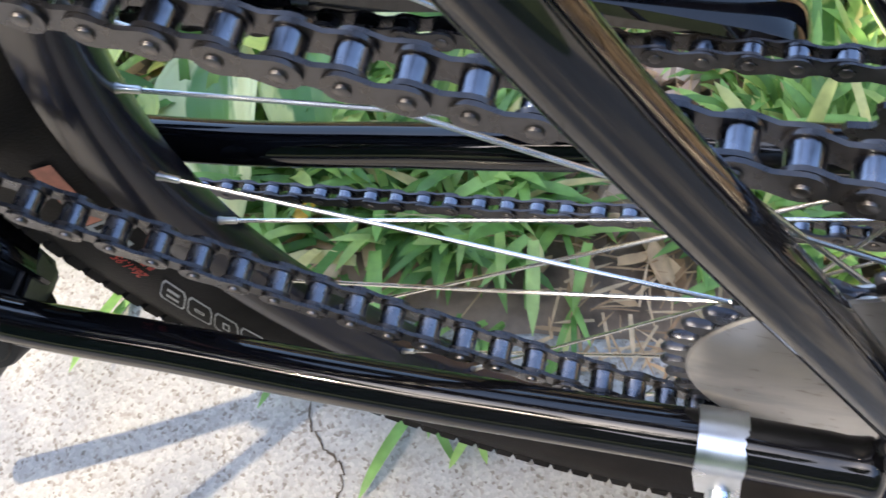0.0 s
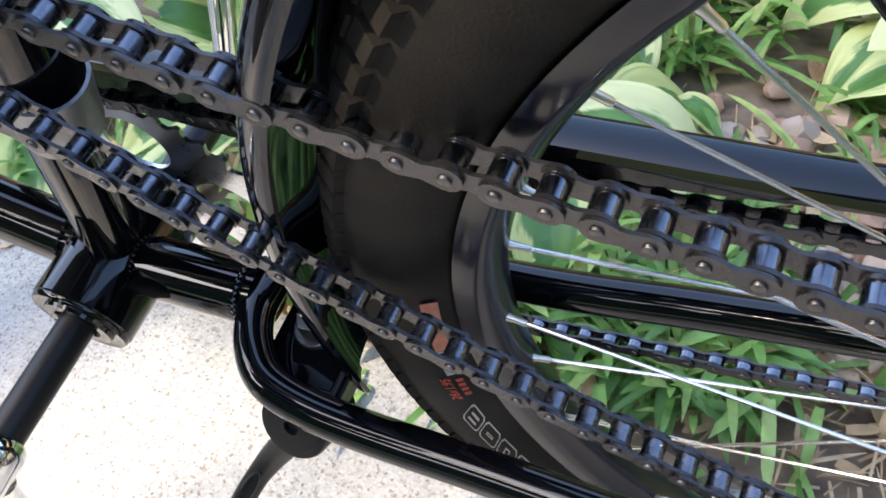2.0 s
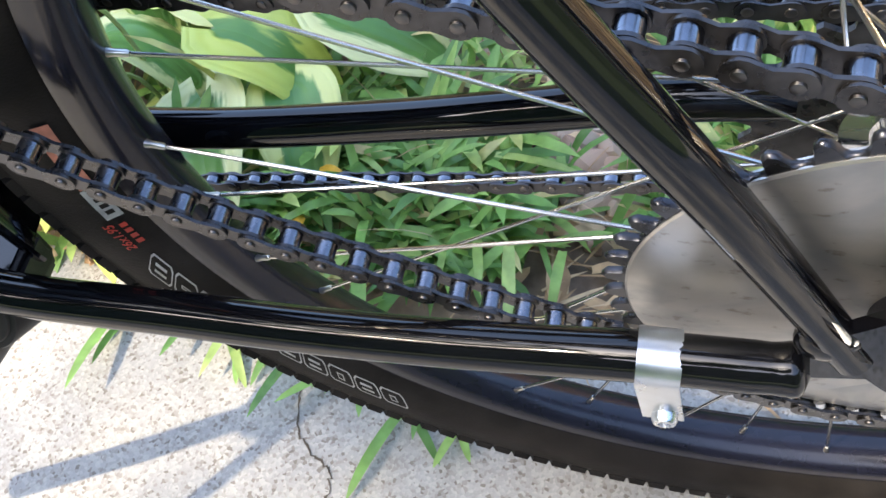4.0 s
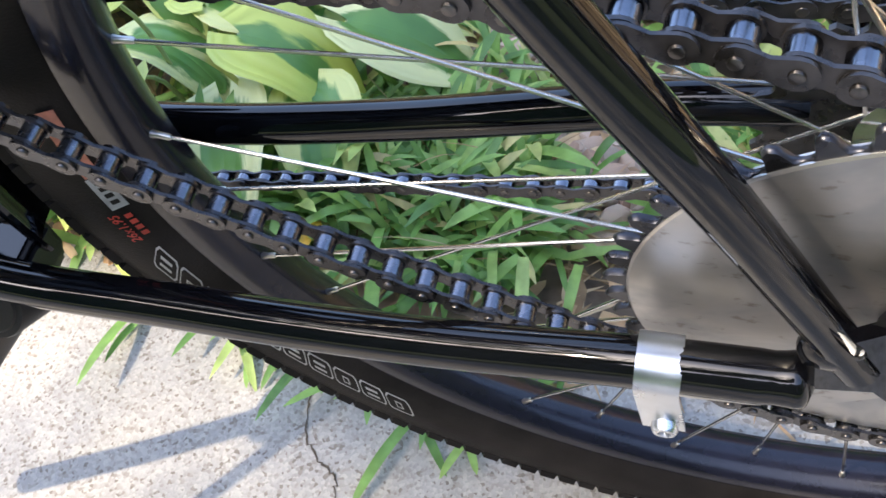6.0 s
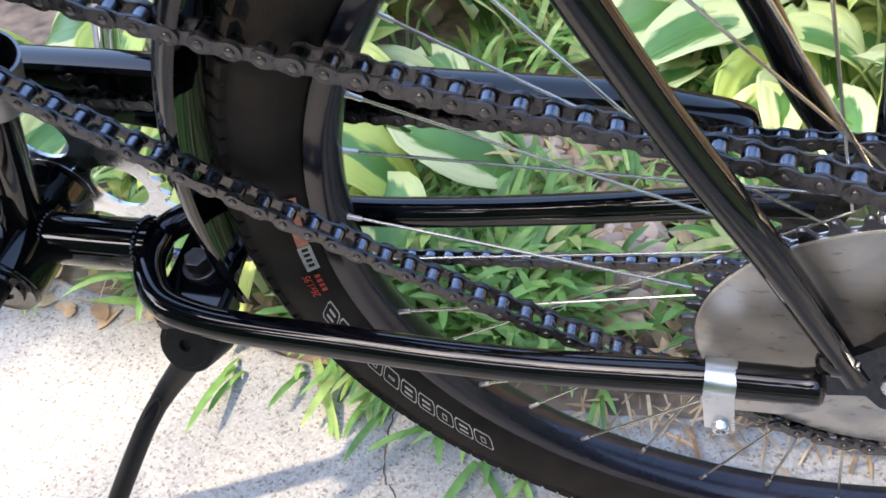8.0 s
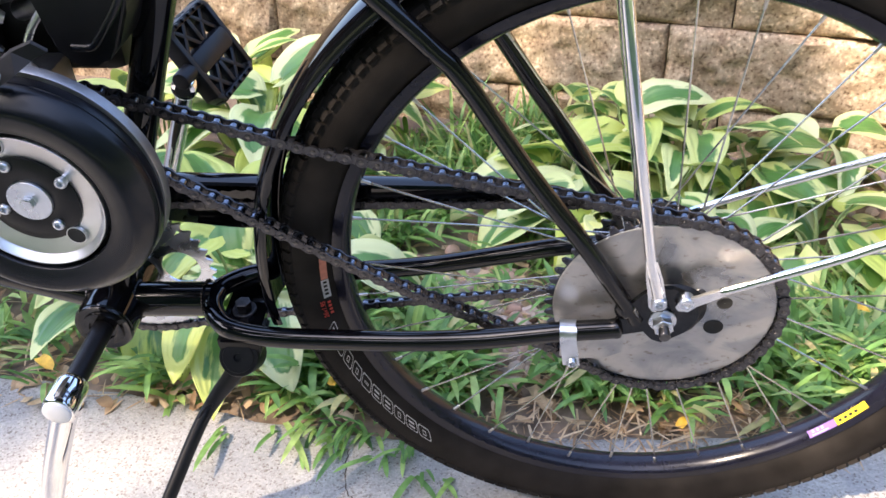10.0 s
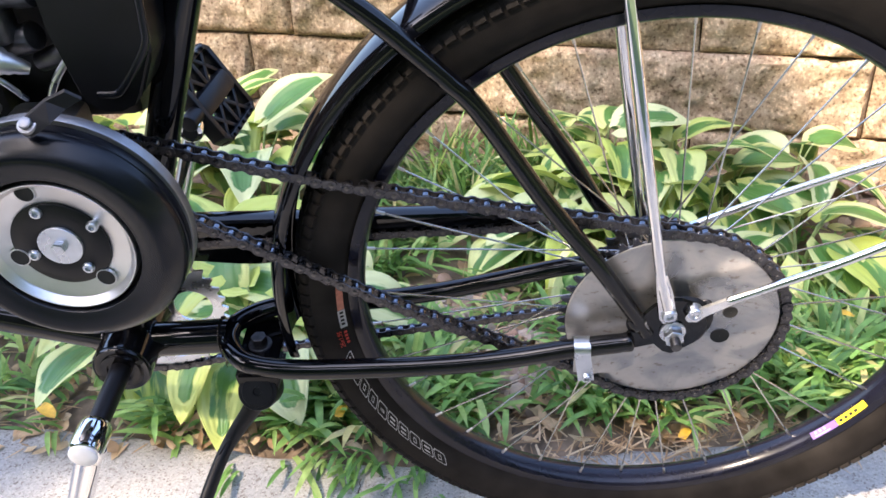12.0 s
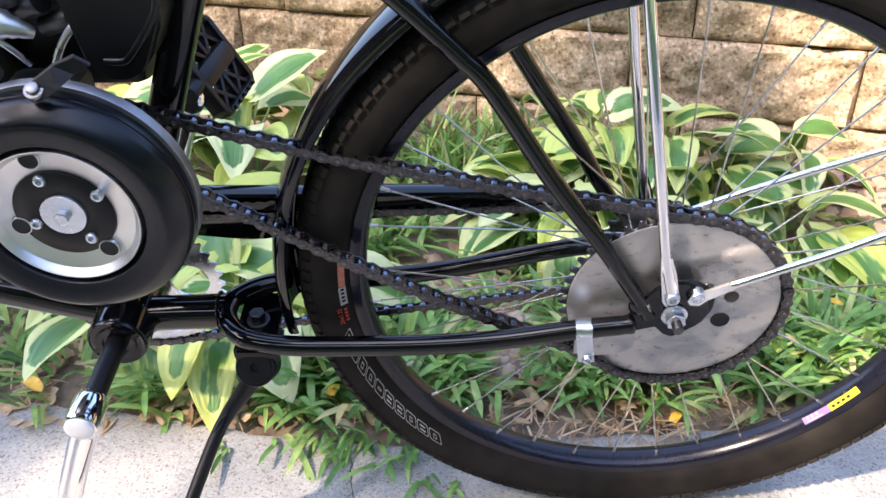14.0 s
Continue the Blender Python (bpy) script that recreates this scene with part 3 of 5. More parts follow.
def band(r0, y0, r1, y1, a0, a1, material, name, label, lift=0.0006, seg=14):
    """A thin printed strip on the wheel between two radii and two angles."""
    bm = bmesh.new()
    n = Vector((-(y1 - y0), r1 - r0)).normalized() * lift
    if n.y > 0:
        n = -n
    rows = []
    for k in range(seg + 1):
        a = a0 + (a1 - a0) * k / seg
        rows.append([bm.verts.new(polar(r + n.x, a, y + n.y)) for r, y in ((r0, y0), ((r0 + r1) / 2 , (y0 + y1) / 2), (r1, y1))])
    for p, q in zip(rows, rows[1:]):
        for i in range(2):
            bm.faces.new((p[i], p[i + 1], q[i + 1], q[i]))
    return part(name, bm, material, wheel, label)


def outline_letter(a0, a1, ri, ro, slant, shape):
    """An outlined slanted shape on the sidewall with a smaller outline inside it, standing in for one printed character."""
    def at(u, w):
        r = ri + (ro - ri) * w
        y = np.interp(r, [q[0] for q in SIDE], [q[1] for q in SIDE])
        return polar(r, a0 + (a1 - a0) * u + slant * w, y - 0.0007)
    bm = bmesh.new()
    bars = {"slot": [(0.30, 0.40, 0.70, 0.60)], "ring": [(0.36, 0.28, 0.64, 0.72)], "pair": [(0.25, 0.60, 0.75, 0.74), (0.25, 0.26, 0.75, 0.40)]}[shape]
    loops = [[(0.10, 0), (0.90, 0), (1, 0.16), (1, 0.84), (0.90, 1), (0.10, 1), (0, 0.84), (0, 0.16)]]
    loops += [[(x0, z0), (x1, z0), (x1, z1), (x0, z1)] for x0, z0, x1, z1 in bars]
    for loop in loops:
        cu = sum(u for u, _ in loop) / len(loop)
        cw = sum(w for _, w in loop) / len(loop)
        big = [bm.verts.new(at(u, w)) for u, w in loop]
        small = [bm.verts.new(at(u - math.copysign(min(0.05, abs(u - cu)), u - cu), w - math.copysign(min(0.07, abs(w - cw)), w - cw))) for u, w in loop]
        for i in range(len(loop)):
            bm.faces.new((big[i], big[(i + 1) % len(loop)], small[(i + 1) % len(loop)], small[i]))
    return bm


for k, shape in enumerate(("ring", "pair", "ring", "pair", "pair", "slot", "ring", "ring", "slot", "pair")):
    a = -134.6 - 3.62 * k
    part("lettering", outline_letter(a, a - 3.3, 0.2868, 0.2964, 2.4, shape), M_WHITE, wheel, "white outlined print on the sidewall", smooth=False)


def side_print(r0, r1, a0, a1, material, label):
    ys = [np.interp(r, [q[0] for q in SIDE], [q[1] for q in SIDE]) for r in (r0, r1)]
    band(r0, ys[0], r1, ys[1], a0, a1, material, "print", label, 0.0011)


def sidewall_text(words, size, r, deg, material, label):
    """Type that stands on the near sidewall and runs round the wheel, its feet towards the hub."""
    cu = bpy.data.curves.new("lettering", "FONT")
    cu.body, cu.size, cu.extrude, cu.align_x = words, size, 0.0001, "CENTER"
    tmp = bpy.data.objects.new("lettering", cu)
    scene.collection.objects.link(tmp)
    bpy.context.view_layer.update()
    me = bpy.data.meshes.new_from_object(tmp)
    bpy.data.objects.remove(tmp)
    me.materials.clear()
    me.materials.append(material)
    for v in me.vertices:
        rr = r + v.co.y
        y = np.interp(rr, [q[0] for q in SIDE], [q[1] for q in SIDE])
        v.co = polar(rr, deg - math.degrees(v.co.x / r), y - 0.0009 - v.co.z)
    ob = share("lettering", me, wheel)
    ob["label"] = label


sidewall_text("26x1.95", 0.0062, 0.2892, -173.6, M_RED, "red tyre size lettering")
for k in range(4):
    side_print(0.2850, 0.2876, -172.2 - 0.85 * k, -172.75 - 0.85 * k, M_RED, "small red printed bar on the sidewall")
side_print(0.2832, 0.2895, -176.2, -180.4, M_WHITE, "pale printed panel on the sidewall")
for k in range(4):
    side_print(0.2848, 0.2878, -176.8 - 0.9 * k, -177.35 - 0.9 * k, M_RUBBER, "dark printed bar on the pale panel")
side_print(0.2834, 0.2890, -180.5, -188.5, M_SALMON, "faded red printed panel on the sidewall")
band(0.2656, -0.0073, 0.2695, -0.0134, -47.6, -41.2, M_PURPLE, "sticker", "purple half of the rim sticker", 0.0005)
band(0.2656, -0.0073, 0.2695, -0.0134, -41.1, -33.4, M_YELLOW, "sticker", "yellow half of the rim sticker", 0.0005)
for k in range(4):
    band(0.2668, -0.0095, 0.2683, -0.0118, -40.4 + 1.3 * k, -39.6 + 1.3 * k, M_SHADE_PRINT, "sticker_bar", "dark bar on the sticker", 0.0009, 3)
for k in range(3):
    band(0.2660, -0.0080, 0.2674, -0.0105, -46.6 + 1.1 * k, -46.1 + 1.1 * k, M_WHITE, "sticker_bar", "pale bar on the sticker", 0.0009, 3)
band(0.2681, -0.0116, 0.2688, -0.0126, -46.8, -43.0, M_WHITE, "sticker_bar", "pale bar on the sticker", 0.0009, 5)

# drive sprocket, 48 teeth
YS, NT = -0.0265, 48
RP = 0.0984
SC = Vector((0.0109, -0.0360, 0.3253))
TILT = Matrix.Rotation(radians(-2.3), 4, "Z") @ Matrix.Rotation(radians(1.8), 4, "X")
sprocket = empty("drive_sprocket", bike)
sprocket.matrix_basis = Matrix.Translation(SC) @ TILT @ Matrix.Translation((0, -YS, -0.33))


def gear_outline(teeth, rp, depth):
    out = []
    for k in range(teeth):
        a = 2 * math.pi * k / teeth
        s = 2 * math.pi / teeth
        for f, r in ((-0.5, rp - depth * 0.95), (-0.34, rp - depth * 0.8), (-0.20, rp - depth * 0.1), (-0.09, rp + depth * 0.55), (0.09, rp + depth * 0.55), (0.20, rp - depth * 0.1), (0.34, rp - depth * 0.8)):
            out.append((r * math.cos(a + f * s), r * math.sin(a + f * s)))
    return out


bm = bmesh.new()
TOOTH = [(-0.5, 0.0935), (-0.36, 0.0937), (-0.27, 0.0949), (-0.215, 0.0975), (-0.15, 0.0999), (0.0, 0.1011), (0.15, 0.0999), (0.215, 0.0975), (0.27, 0.0949), (0.36, 0.0937)]
edge = [(r, 2 * math.pi * (k + f) / NT) for k in range(NT) for f, r in TOOTH]
loops = []
for r_off, y, inner in ((0, -0.0005, False), (-0.0008, -0.0014, False), (0, -0.0014, True), (0, 0.0014, True), (-0.0008, 0.0014, False), (0, 0.0005, False)):
    loops.append([bm.verts.new(((0.080 if inner else r + r_off) * math.cos(a), YS + y, 0.33 + (0.080 if inner else r + r_off) * math.sin(a))) for r, a in edge])
for p, q in zip(loops, loops[1:] + loops[:1]):
    for i in range(len(edge)):
        bm.faces.new((p[i], p[(i + 1) % len(edge)], q[(i + 1) % len(edge)], q[i]))
part("toothed_edge", bm, M_TEETH, sprocket, "oily black sprocket teeth", smooth=True, angle=50)
bm = lathe([(0.010, -0.0010), (0.010, -0.0023), (0.0923, -0.0023), (0.0931, -0.0017), (0.0931, 0.0017), (0.0923, 0.0023), (0.010, 0.0023), (0.010, -0.0010)], (0, YS, 0.33), 120)
part("disc", bm, M_STEEL, sprocket, "smudged bare grey steel disc with cloudy reflections painted in", angle=30)
# no holes are cut: dark discs on the plate carry their shade
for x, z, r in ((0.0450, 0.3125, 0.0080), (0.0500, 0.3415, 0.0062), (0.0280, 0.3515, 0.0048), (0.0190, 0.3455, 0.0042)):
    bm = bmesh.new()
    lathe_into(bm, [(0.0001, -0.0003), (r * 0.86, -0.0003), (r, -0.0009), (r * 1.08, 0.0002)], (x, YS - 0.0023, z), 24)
    part("hole", bm, M_SHADE_PRINT if r > 0.006 else M_PIN, sprocket, "flat dark disc for the shade in a bolt hole")
bm = lathe([(0.0001, -0.0440), (0.016, -0.0440), (0.019, -0.042), (0.0230, -0.034), (0.0265, -0.031), (0.0275, -0.0285)], AX + Vector((0.009, 0, 0.003)), 40)
part("hub_clamp", bm, M_PLASTIC, sprocket, "black hub clamp")

# frame
frame_part = empty("frame", bike)
LEFT_STAY = [(-0.0235, -0.0568, 0.3205), (-0.0345, -0.0570, 0.3182), (-0.0745, -0.0550, 0.3108), (-0.142, -0.0525, 0.2962), (-0.203, -0.0508, 0.2887), (-0.265, -0.0488, 0.2848), (-0.325, -0.0487, 0.2848), (-0.357, -0.0468, 0.2865), (-0.379, -0.0410, 0.2885), (-0.3925, -0.0280, 0.2895), (-0.4000, -0.0130, 0.2895), (-0.4015, 0, 0.2890)]
RIGHT_STAY = [(-0.3995, 0.011, 0.2890), (-0.388, 0.0235, 0.2890), (-0.3725, 0.0325, 0.2892), (-0.350, 0.0378, 0.2897), (-0.319, 0.0372, 0.2902), (-0.259, 0.0385, 0.2932), (-0.199, 0.0420, 0.2985), (-0.139, 0.0395, 0.3135), (-0.0745, 0.0385, 0.3290), (-0.030, 0.0400, 0.3320)]
full = curve(LEFT_STAY + RIGHT_STAY, 6)
n = len(full)
half = n // 2
rad = [0.0086 + 0.0010 * min(min(i, n - 1 - i) / (half * 0.45), 1) for i in range(n)]
rad[:7] = [0.0030, 0.0062, 0.0080, 0.0089, 0.0091, 0.0088, 0.0085]
part("chain_stay", tube(full[:half + 1], rad[:half + 1], 20), M_PAINT, frame_part, "glossy black bent chain stay")
part("chain_stay", tube(full[half:], rad[half:], 20), M_PAINT, frame_part, "glossy black bent chain stay")
SEAT_STAY = [(-0.0125, -0.0535, 0.3265), (-0.060, -0.0510, 0.4035), (-0.1065, -0.0450, 0.4690), (-0.1535, -0.0420, 0.5450), (-0.1755, -0.0410, 0.5695), (-0.2005, -0.0400, 0.5950), (-0.2295, -0.0380, 0.6220), (-0.279, -0.0310, 0.6590), (-0.334, -0.0170, 0.6940)]
FAR_SEAT_STAY = [(-0.012, 0.062, 0.3390), (-0.042, 0.070, 0.3772), (-0.070, 0.0725, 0.4270), (-0.1005, 0.0690, 0.4763), (-0.1445, 0.0640, 0.5504), (-0.166, 0.0590, 0.5757), (-0.193, 0.0550, 0.6007), (-0.2256, 0.0500, 0.6240), (-0.2784, 0.0430, 0.6576), (-0.3335, 0.0250, 0.6923)]
for line in (SEAT_STAY, FAR_SEAT_STAY):
    pts = curve(line, 6)
    part("seat_stay", tube(pts, [0.0066 + 0.0012 * min(i / 8, 1) for i in range(len(pts))], 20), M_PAINT, frame_part, "glossy black seat stay")
part("seat_tube", rod((-0.5075, 0, 0.262), (-0.3295, 0, 0.728), 0.0142, 24), M_PAINT, frame_part)
part("bottom_bracket_shell", lathe([(0.015, -0.0385), (0.0270, -0.0385), (0.0280, -0.0375), (0.0280, 0.0365), (0.0270, 0.0375), (0.015, 0.0375)], BB, 40), M_PAINT, frame_part)
part("bracket_tube", rod((-0.484, 0, 0.2812), (-0.402, 0, 0.2850), 0.0170, 24), M_PAINT, frame_part)
part("down_tube", rod((-0.506, 0, 0.286), (-0.986, 0, 0.427), 0.0165, 24), M_PAINT, frame_part)


def weld(points, r, parent):
    bm = bmesh.new()
    for p in points:
        bmesh.ops.create_icosphere(bm, subdivisions=1, radius=r * random.uniform(0.75, 1.2), matrix=Matrix.Translation(p))
    return part("weld", bm, M_PAINT, parent)


def ring_points(c, axis, r, count, a0=0, a1=360):
    axis = Vector(axis).normalized()
    u = axis.orthogonal().normalized()
    v = axis.cross(u)
    return [Vector(c) + (u * math.cos(radians(a0 + (a1 - a0) * k / count)) + v * math.sin(radians(a0 + (a1 - a0) * k / count))) * r for k in range(count)]


weld(ring_points((-0.409, 0, 0.2847), (1, 0, 0.03), 0.0178, 38), 0.0017, frame_part)
weld(ring_points((-0.477, 0, 0.2815), (1, 0, 0.03), 0.0178, 38), 0.0017, frame_part)
weld(ring_points((-0.4955, 0, 0.304), (0.34, 0, 0.94), 0.0155, 34), 0.0017, frame_part)
weld(ring_points((-0.524, 0, 0.291), (-0.96, 0, 0.28), 0.0172, 34), 0.0017, frame_part)
for s in (-1, 1):
    bm = bmesh.new()
    y = s * 0.0535
    prism_into(bm, [(-0.030, 0.313), (-0.022, 0.311), (-0.006, 0.315), (0.002, 0.306), (0.010, 0.303), (0.018, 0.308), (0.029, 0.316), (0.036, 0.327), (0.038, 0.336), (0.034, 0.349), (0.027, 0.358), (0.014, 0.364), (0.000, 0.364), (-0.009, 0.358), (-0.018, 0.347), (-0.025, 0.336), (-0.030, 0.326)], y - 0.0024, y + 0.0024)
    part("dropout", bm, M_PAINT, frame_part, "black axle plate", smooth=False)
    bm = bmesh.new()
    bmesh.ops.create_icosphere(bm, subdivisions=3, radius=0.0085, matrix=Matrix.Translation((-0.022, y, 0.338)) @ Matrix.Diagonal((1.15, 0.75, 1.2, 1)))
    part("stay_end", bm, M_PAINT, frame_part)
    # axle with washer and nut
    bm = bmesh.new()
    rod_into(bm, (0.0085, y, 0.3300), (0.0085, y + s * 0.024, 0.3300), 0.0046, 18, 0.0008)
    part("axle_end", bm, M_PIN, frame_part, "dull threaded axle end")
    bm = bmesh.new()
    rod_into(bm, (0.0085, y + s * 0.0025, 0.3300), (0.0085, y + s * 0.0048, 0.3300), 0.0115, 28, 0.0006)
    part("washer", bm, M_ZINC, frame_part)
    bm = bmesh.new()
    rod_into(bm, (0.0085, y + s * 0.0048, 0.3300), (0.0085, y + s * 0.0140, 0.3300), 0.0088, 6, 0.001)
    part("nut", bm, M_ZINC, frame_part, smooth=False)

# torque arm with its strap round the chain stay
torque = empty("torque_arm", bike)
bm = bmesh.new()
C0 = Vector((-0.0690, -0.0553, 0.3117))
prof = [(-0.0105, -0.0310)] + [(-0.0105 * math.cos(radians(t)), 0.0105 * math.sin(radians(t))) for t in range(0, 181, 12)] + [(0.0105, -0.012), (0.006, -0.0310)]
rows = []
for x in (-0.0072, 0.0072):
    rows.append([[bm.verts.new(C0 + Vector((x - 0.14 * min(pz, 0), py * k, pz * k if pz > 0 else pz))) for py, pz in prof] for k in (1.0, 0.90)])
m = len(prof)
for i in range(m - 1):
    bm.faces.new((rows[0][0][i], rows[0][0][i + 1], rows[1][0][i + 1], rows[1][0][i]))
    bm.faces.new((rows[0][1][i], rows[1][1][i], rows[1][1][i + 1], rows[0][1][i + 1]))
    for s in (0, 1):
        bm.faces.new((rows[s][0][i], rows[s][1][i], rows[s][1][i + 1], rows[s][0][i + 1]))
part("strap", bm, M_ZINC, torque, "bright zinc strap", angle=50)
bolt(torque, (-0.0645, -0.0655, 0.2852), 0.0046, 0.0040, "screw")
bm = bmesh.new()
prism_into(bm, [(-0.0745, 0.2765), (-0.0600, 0.2735), (-0.0350, 0.2760), (-0.0100, 0.2900), (0.0120, 0.3090), (0.0240, 0.3240), (0.0220, 0.3420), (0.0040, 0.3450), (-0.0080, 0.3300), (-0.0320, 0.3040), (-0.0580, 0.2980), (-0.0745, 0.2965)], -0.0505, -0.0475)
part("arm", bm, M_STEEL, torque, "dull steel torque arm", smooth=False)

# mudguard and its stays
guard = empty("mudguard", bike)
bm = bmesh.new()
sec = [(0.3365 + 0.0120 * math.cos(radians(t)) ** 0.8 * (1 if abs(t) < 89 else 0), 0.0315 * math.sin(radians(t))) for t in range(-90, 91, 15)]
sec = [(0.3340, -0.0315)] + sec + [(0.3340, 0.0315)]
inner = [(r - 0.0014, y * 0.96) for r, y in reversed(sec)]
lathe_into(bm, sec + inner, AX, 110, radians(25), radians(163), closed=True)
part("blade", bm, M_PAINT, guard, "glossy black steel mudguard")
bolt(frame_part, (0.0022, -0.0610, 0.3550), 0.0066, 0.0055, "bolt")
bolt(frame_part, (0.0245, -0.0575, 0.3535), 0.0066, 0.0055, "bolt")
for s in (-1, 1):
    y = s * 0.0600
    up = curve([(0.0016, y, 0.358), (-0.0035, y, 0.378), (-0.0090, y * 0.98, 0.400), (-0.0187, y * 0.93, 0.4545), (-0.0330, y * 0.83, 0.5345), (-0.0450, y * 0.70, 0.6060), (-0.0560, y * 0.52, 0.672)], 6)
    rr = [0.0048 if k > 8 else 0.0054 for k in range(len(up))]
    part("stay", tube(up, rr, 14), M_CHROME, guard, "chromed mudguard stay")
    bm = bmesh.new()
    prism_into(bm, [(-0.0055, 0.350), (-0.002, 0.3445), (0.006, 0.3445), (0.0095, 0.350), (0.0030, 0.379), (-0.0035, 0.398), (-0.0125, 0.398), (-0.0110, 0.383)], y - 0.0022, y + 0.0022)
    part("stay_eye", bm, M_CHROME, guard, smooth=False)
    z = 0.0 if s < 0 else -0.006
    back = curve([(0.0490, y * 0.98, 0.3655 + z), (0.056, y, 0.3690 + z), (0.0935, y, 0.3858 + z * 1.1), (0.129, y, 0.4018 + z * 1.4), (0.163, y * 0.99, 0.4190 + z * 2), (0.25, y * 0.9, 0.4610 + z * 3), (0.312, y * 0.62, 0.489 + z * 3)], 6)
    part("stay", tube(back, [0.0024, 0.0028, 0.0032, 0.0035] + [0.0036] * (len(back) - 4), 16), M_CHROME, guard, "chromed mudguard stay")
    bm = bmesh.new()
    prism_into(bm, [(0.0160, 0.3500 + z), (0.0190, 0.3455 + z), (0.0270, 0.3450 + z), (0.0330, 0.3510 + z), (0.0560, 0.3650 + z), (0.0560, 0.3722 + z), (0.0300, 0.3600 + z), (0.0190, 0.3570 + z)], y - 0.0016, y + 0.0016)
    part("stay_eye", bm, M_CHROME, guard, "flattened stay end", smooth=False)

# chains ---------------------------------------------------------------
def plate_outline(p, r, waist):
    pts = []
    for side in (1, -1):
        for k in range(9):
            a = radians(-100 + 200 * k / 8)
            pts.append((side * (p / 2 + r * math.cos(a)), side * r * math.sin(a)))
        pts.append((side * 0.0, side * waist))
    return pts


def chain_meshes(p, inner_w, t, r, pin_out, prefix):
    """An outer link with its two pins and an inner link with its two rollers, lying along x, as wide as y."""
    hi, ho = inner_w / 2, inner_w / 2 + t
    bm = bmesh.new()
    for s in (-1, 1):
        prism_into(bm, plate_outline(p, r * 0.96, r * 0.66), s * (ho + 0.0001), s * (ho + t))
    for x in (-p / 2, p / 2):
        rod_into(bm, (x, -ho - t - pin_out, 0), (x, ho + t + pin_out, 0), 0.0020, 10, 0.0005)
    outer = finish(prefix + "outer_link", bm, M_PLATE, True, 35)
    bm = bmesh.new()
    for s in (-1, 1):
        prism_into(bm, plate_outline(p, r, r * 0.70), s * hi, s * ho)
    for x in (-p / 2, p / 2):
        rod_into(bm, (x, -hi + 0.0002, 0), (x, hi - 0.0002, 0), 0.0041, 14)
    inner = finish(prefix + "inner_link", bm, M_PLATE, True, 35)
    inner.materials.append(M_ROLLER)
    for poly in inner.polygons:
        c = poly.center
        if abs(c.y) < hi - 0.0001 or (abs(c.y) < hi + 0.00001 and abs(poly.normal.y) < 0.5 and min(abs(c.x - p / 2), abs(c.x + p / 2)) < 0.0042 and abs(c.z) < 0.0042):
            poly.material_index = 1
    outer.materials.append(M_PIN)
    for poly in outer.polygons:
        if abs(poly.center.y) > ho + t + 0.00005 or abs(poly.center.y) < ho - 0.00001:
            poly.material_index = 1
    return outer, inner


def lay_chain(thing, path, pitch, meshes):
    """Sets links end to end along a closed line of points, an even number of them."""
    pts = [Vector(q) for q in path] + [Vector(path[0])]
    run = [0.0]
    for a, b in zip(pts, pts[1:]):
        run.append(run[-1] + (b - a).length)
    count = 2 * round(run[-1] / pitch / 2)

    def at(s):
        s %= run[-1]
        lo = np.searchsorted(run, s, side="right") - 1
        lo = min(lo, len(pts) - 2)
        return pts[lo].lerp(pts[lo + 1], (s - run[lo]) / (run[lo + 1] - run[lo]))
    step = run[-1] / count
    pins = [at(step * k) for k in range(count)]
    for k in range(count):
        a, b = pins[k], pins[(k + 1) % count]
        x = (b - a).normalized()
        z = x.cross(Vector((0, 1, 0))).normalized()
        y = z.cross(x)
        m = Matrix(((x.x, y.x, z.x), (x.y, y.y, z.y), (x.z, y.z, z.z))).to_4x4()
        m.translation = (a + b) / 2
        share("outer_link" if k % 2 else "inner_link", meshes[k % 2 ^ 1], thing, m)
    return count


def arc(c, r, a0, a1, n):
    return [(c[0] + r * math.cos(radians(a0 + (a1 - a0) * k / n)), c[1], c[2] + r * math.sin(radians(a0 + (a1 - a0) * k / n))) for k in range(n + 1)]


YM = -0.0300
motor_chain = empty("motor_chain", bike)
motor_chain["label"] = "heavy oiled dark steel roller chain"
upper = curve([(-0.447, -0.0290, 0.5280), (-0.40, -0.0280, 0.5140), (-0.3165, -0.0262, 0.4872), (-0.2575, -0.0252, 0.4710), (-0.19, -0.0248, 0.4550), (-0.130, -0.0250, 0.4418), (-0.072, -0.0275, 0.4335), (-0.035, -0.0315, 0.4290), (-0.010, -0.0352, 0.4258)], 8)
wrap = [tuple(SC + TILT.to_3x3() @ Vector((RP * math.cos(a), 0, RP * math.sin(a)))) for a in (radians(93 - 210 * k / 60) for k in range(61))]
lower = curve([(-0.0400, -0.0340, 0.2452), (-0.0750, -0.0345, 0.2690), (-0.1150, -0.0355, 0.2905), (-0.1880, -0.0350, 0.3262), (-0.2560, -0.0345, 0.3636), (-0.333, -0.0335, 0.4105), (-0.389, -0.0310, 0.4430), (-0.455, -0.0295, 0.4850)], 8)
nose = arc((-0.466, -0.0292, 0.5065), 0.0215, 300, 60, 12)
lay_chain(motor_chain, [tuple(v) for v in upper] + wrap[2:-1] + [tuple(v) for v in lower] + nose, 0.0129, chain_meshes(0.0129, 0.0068, 0.0013, 0.0050, 0.0009, "motor_"))

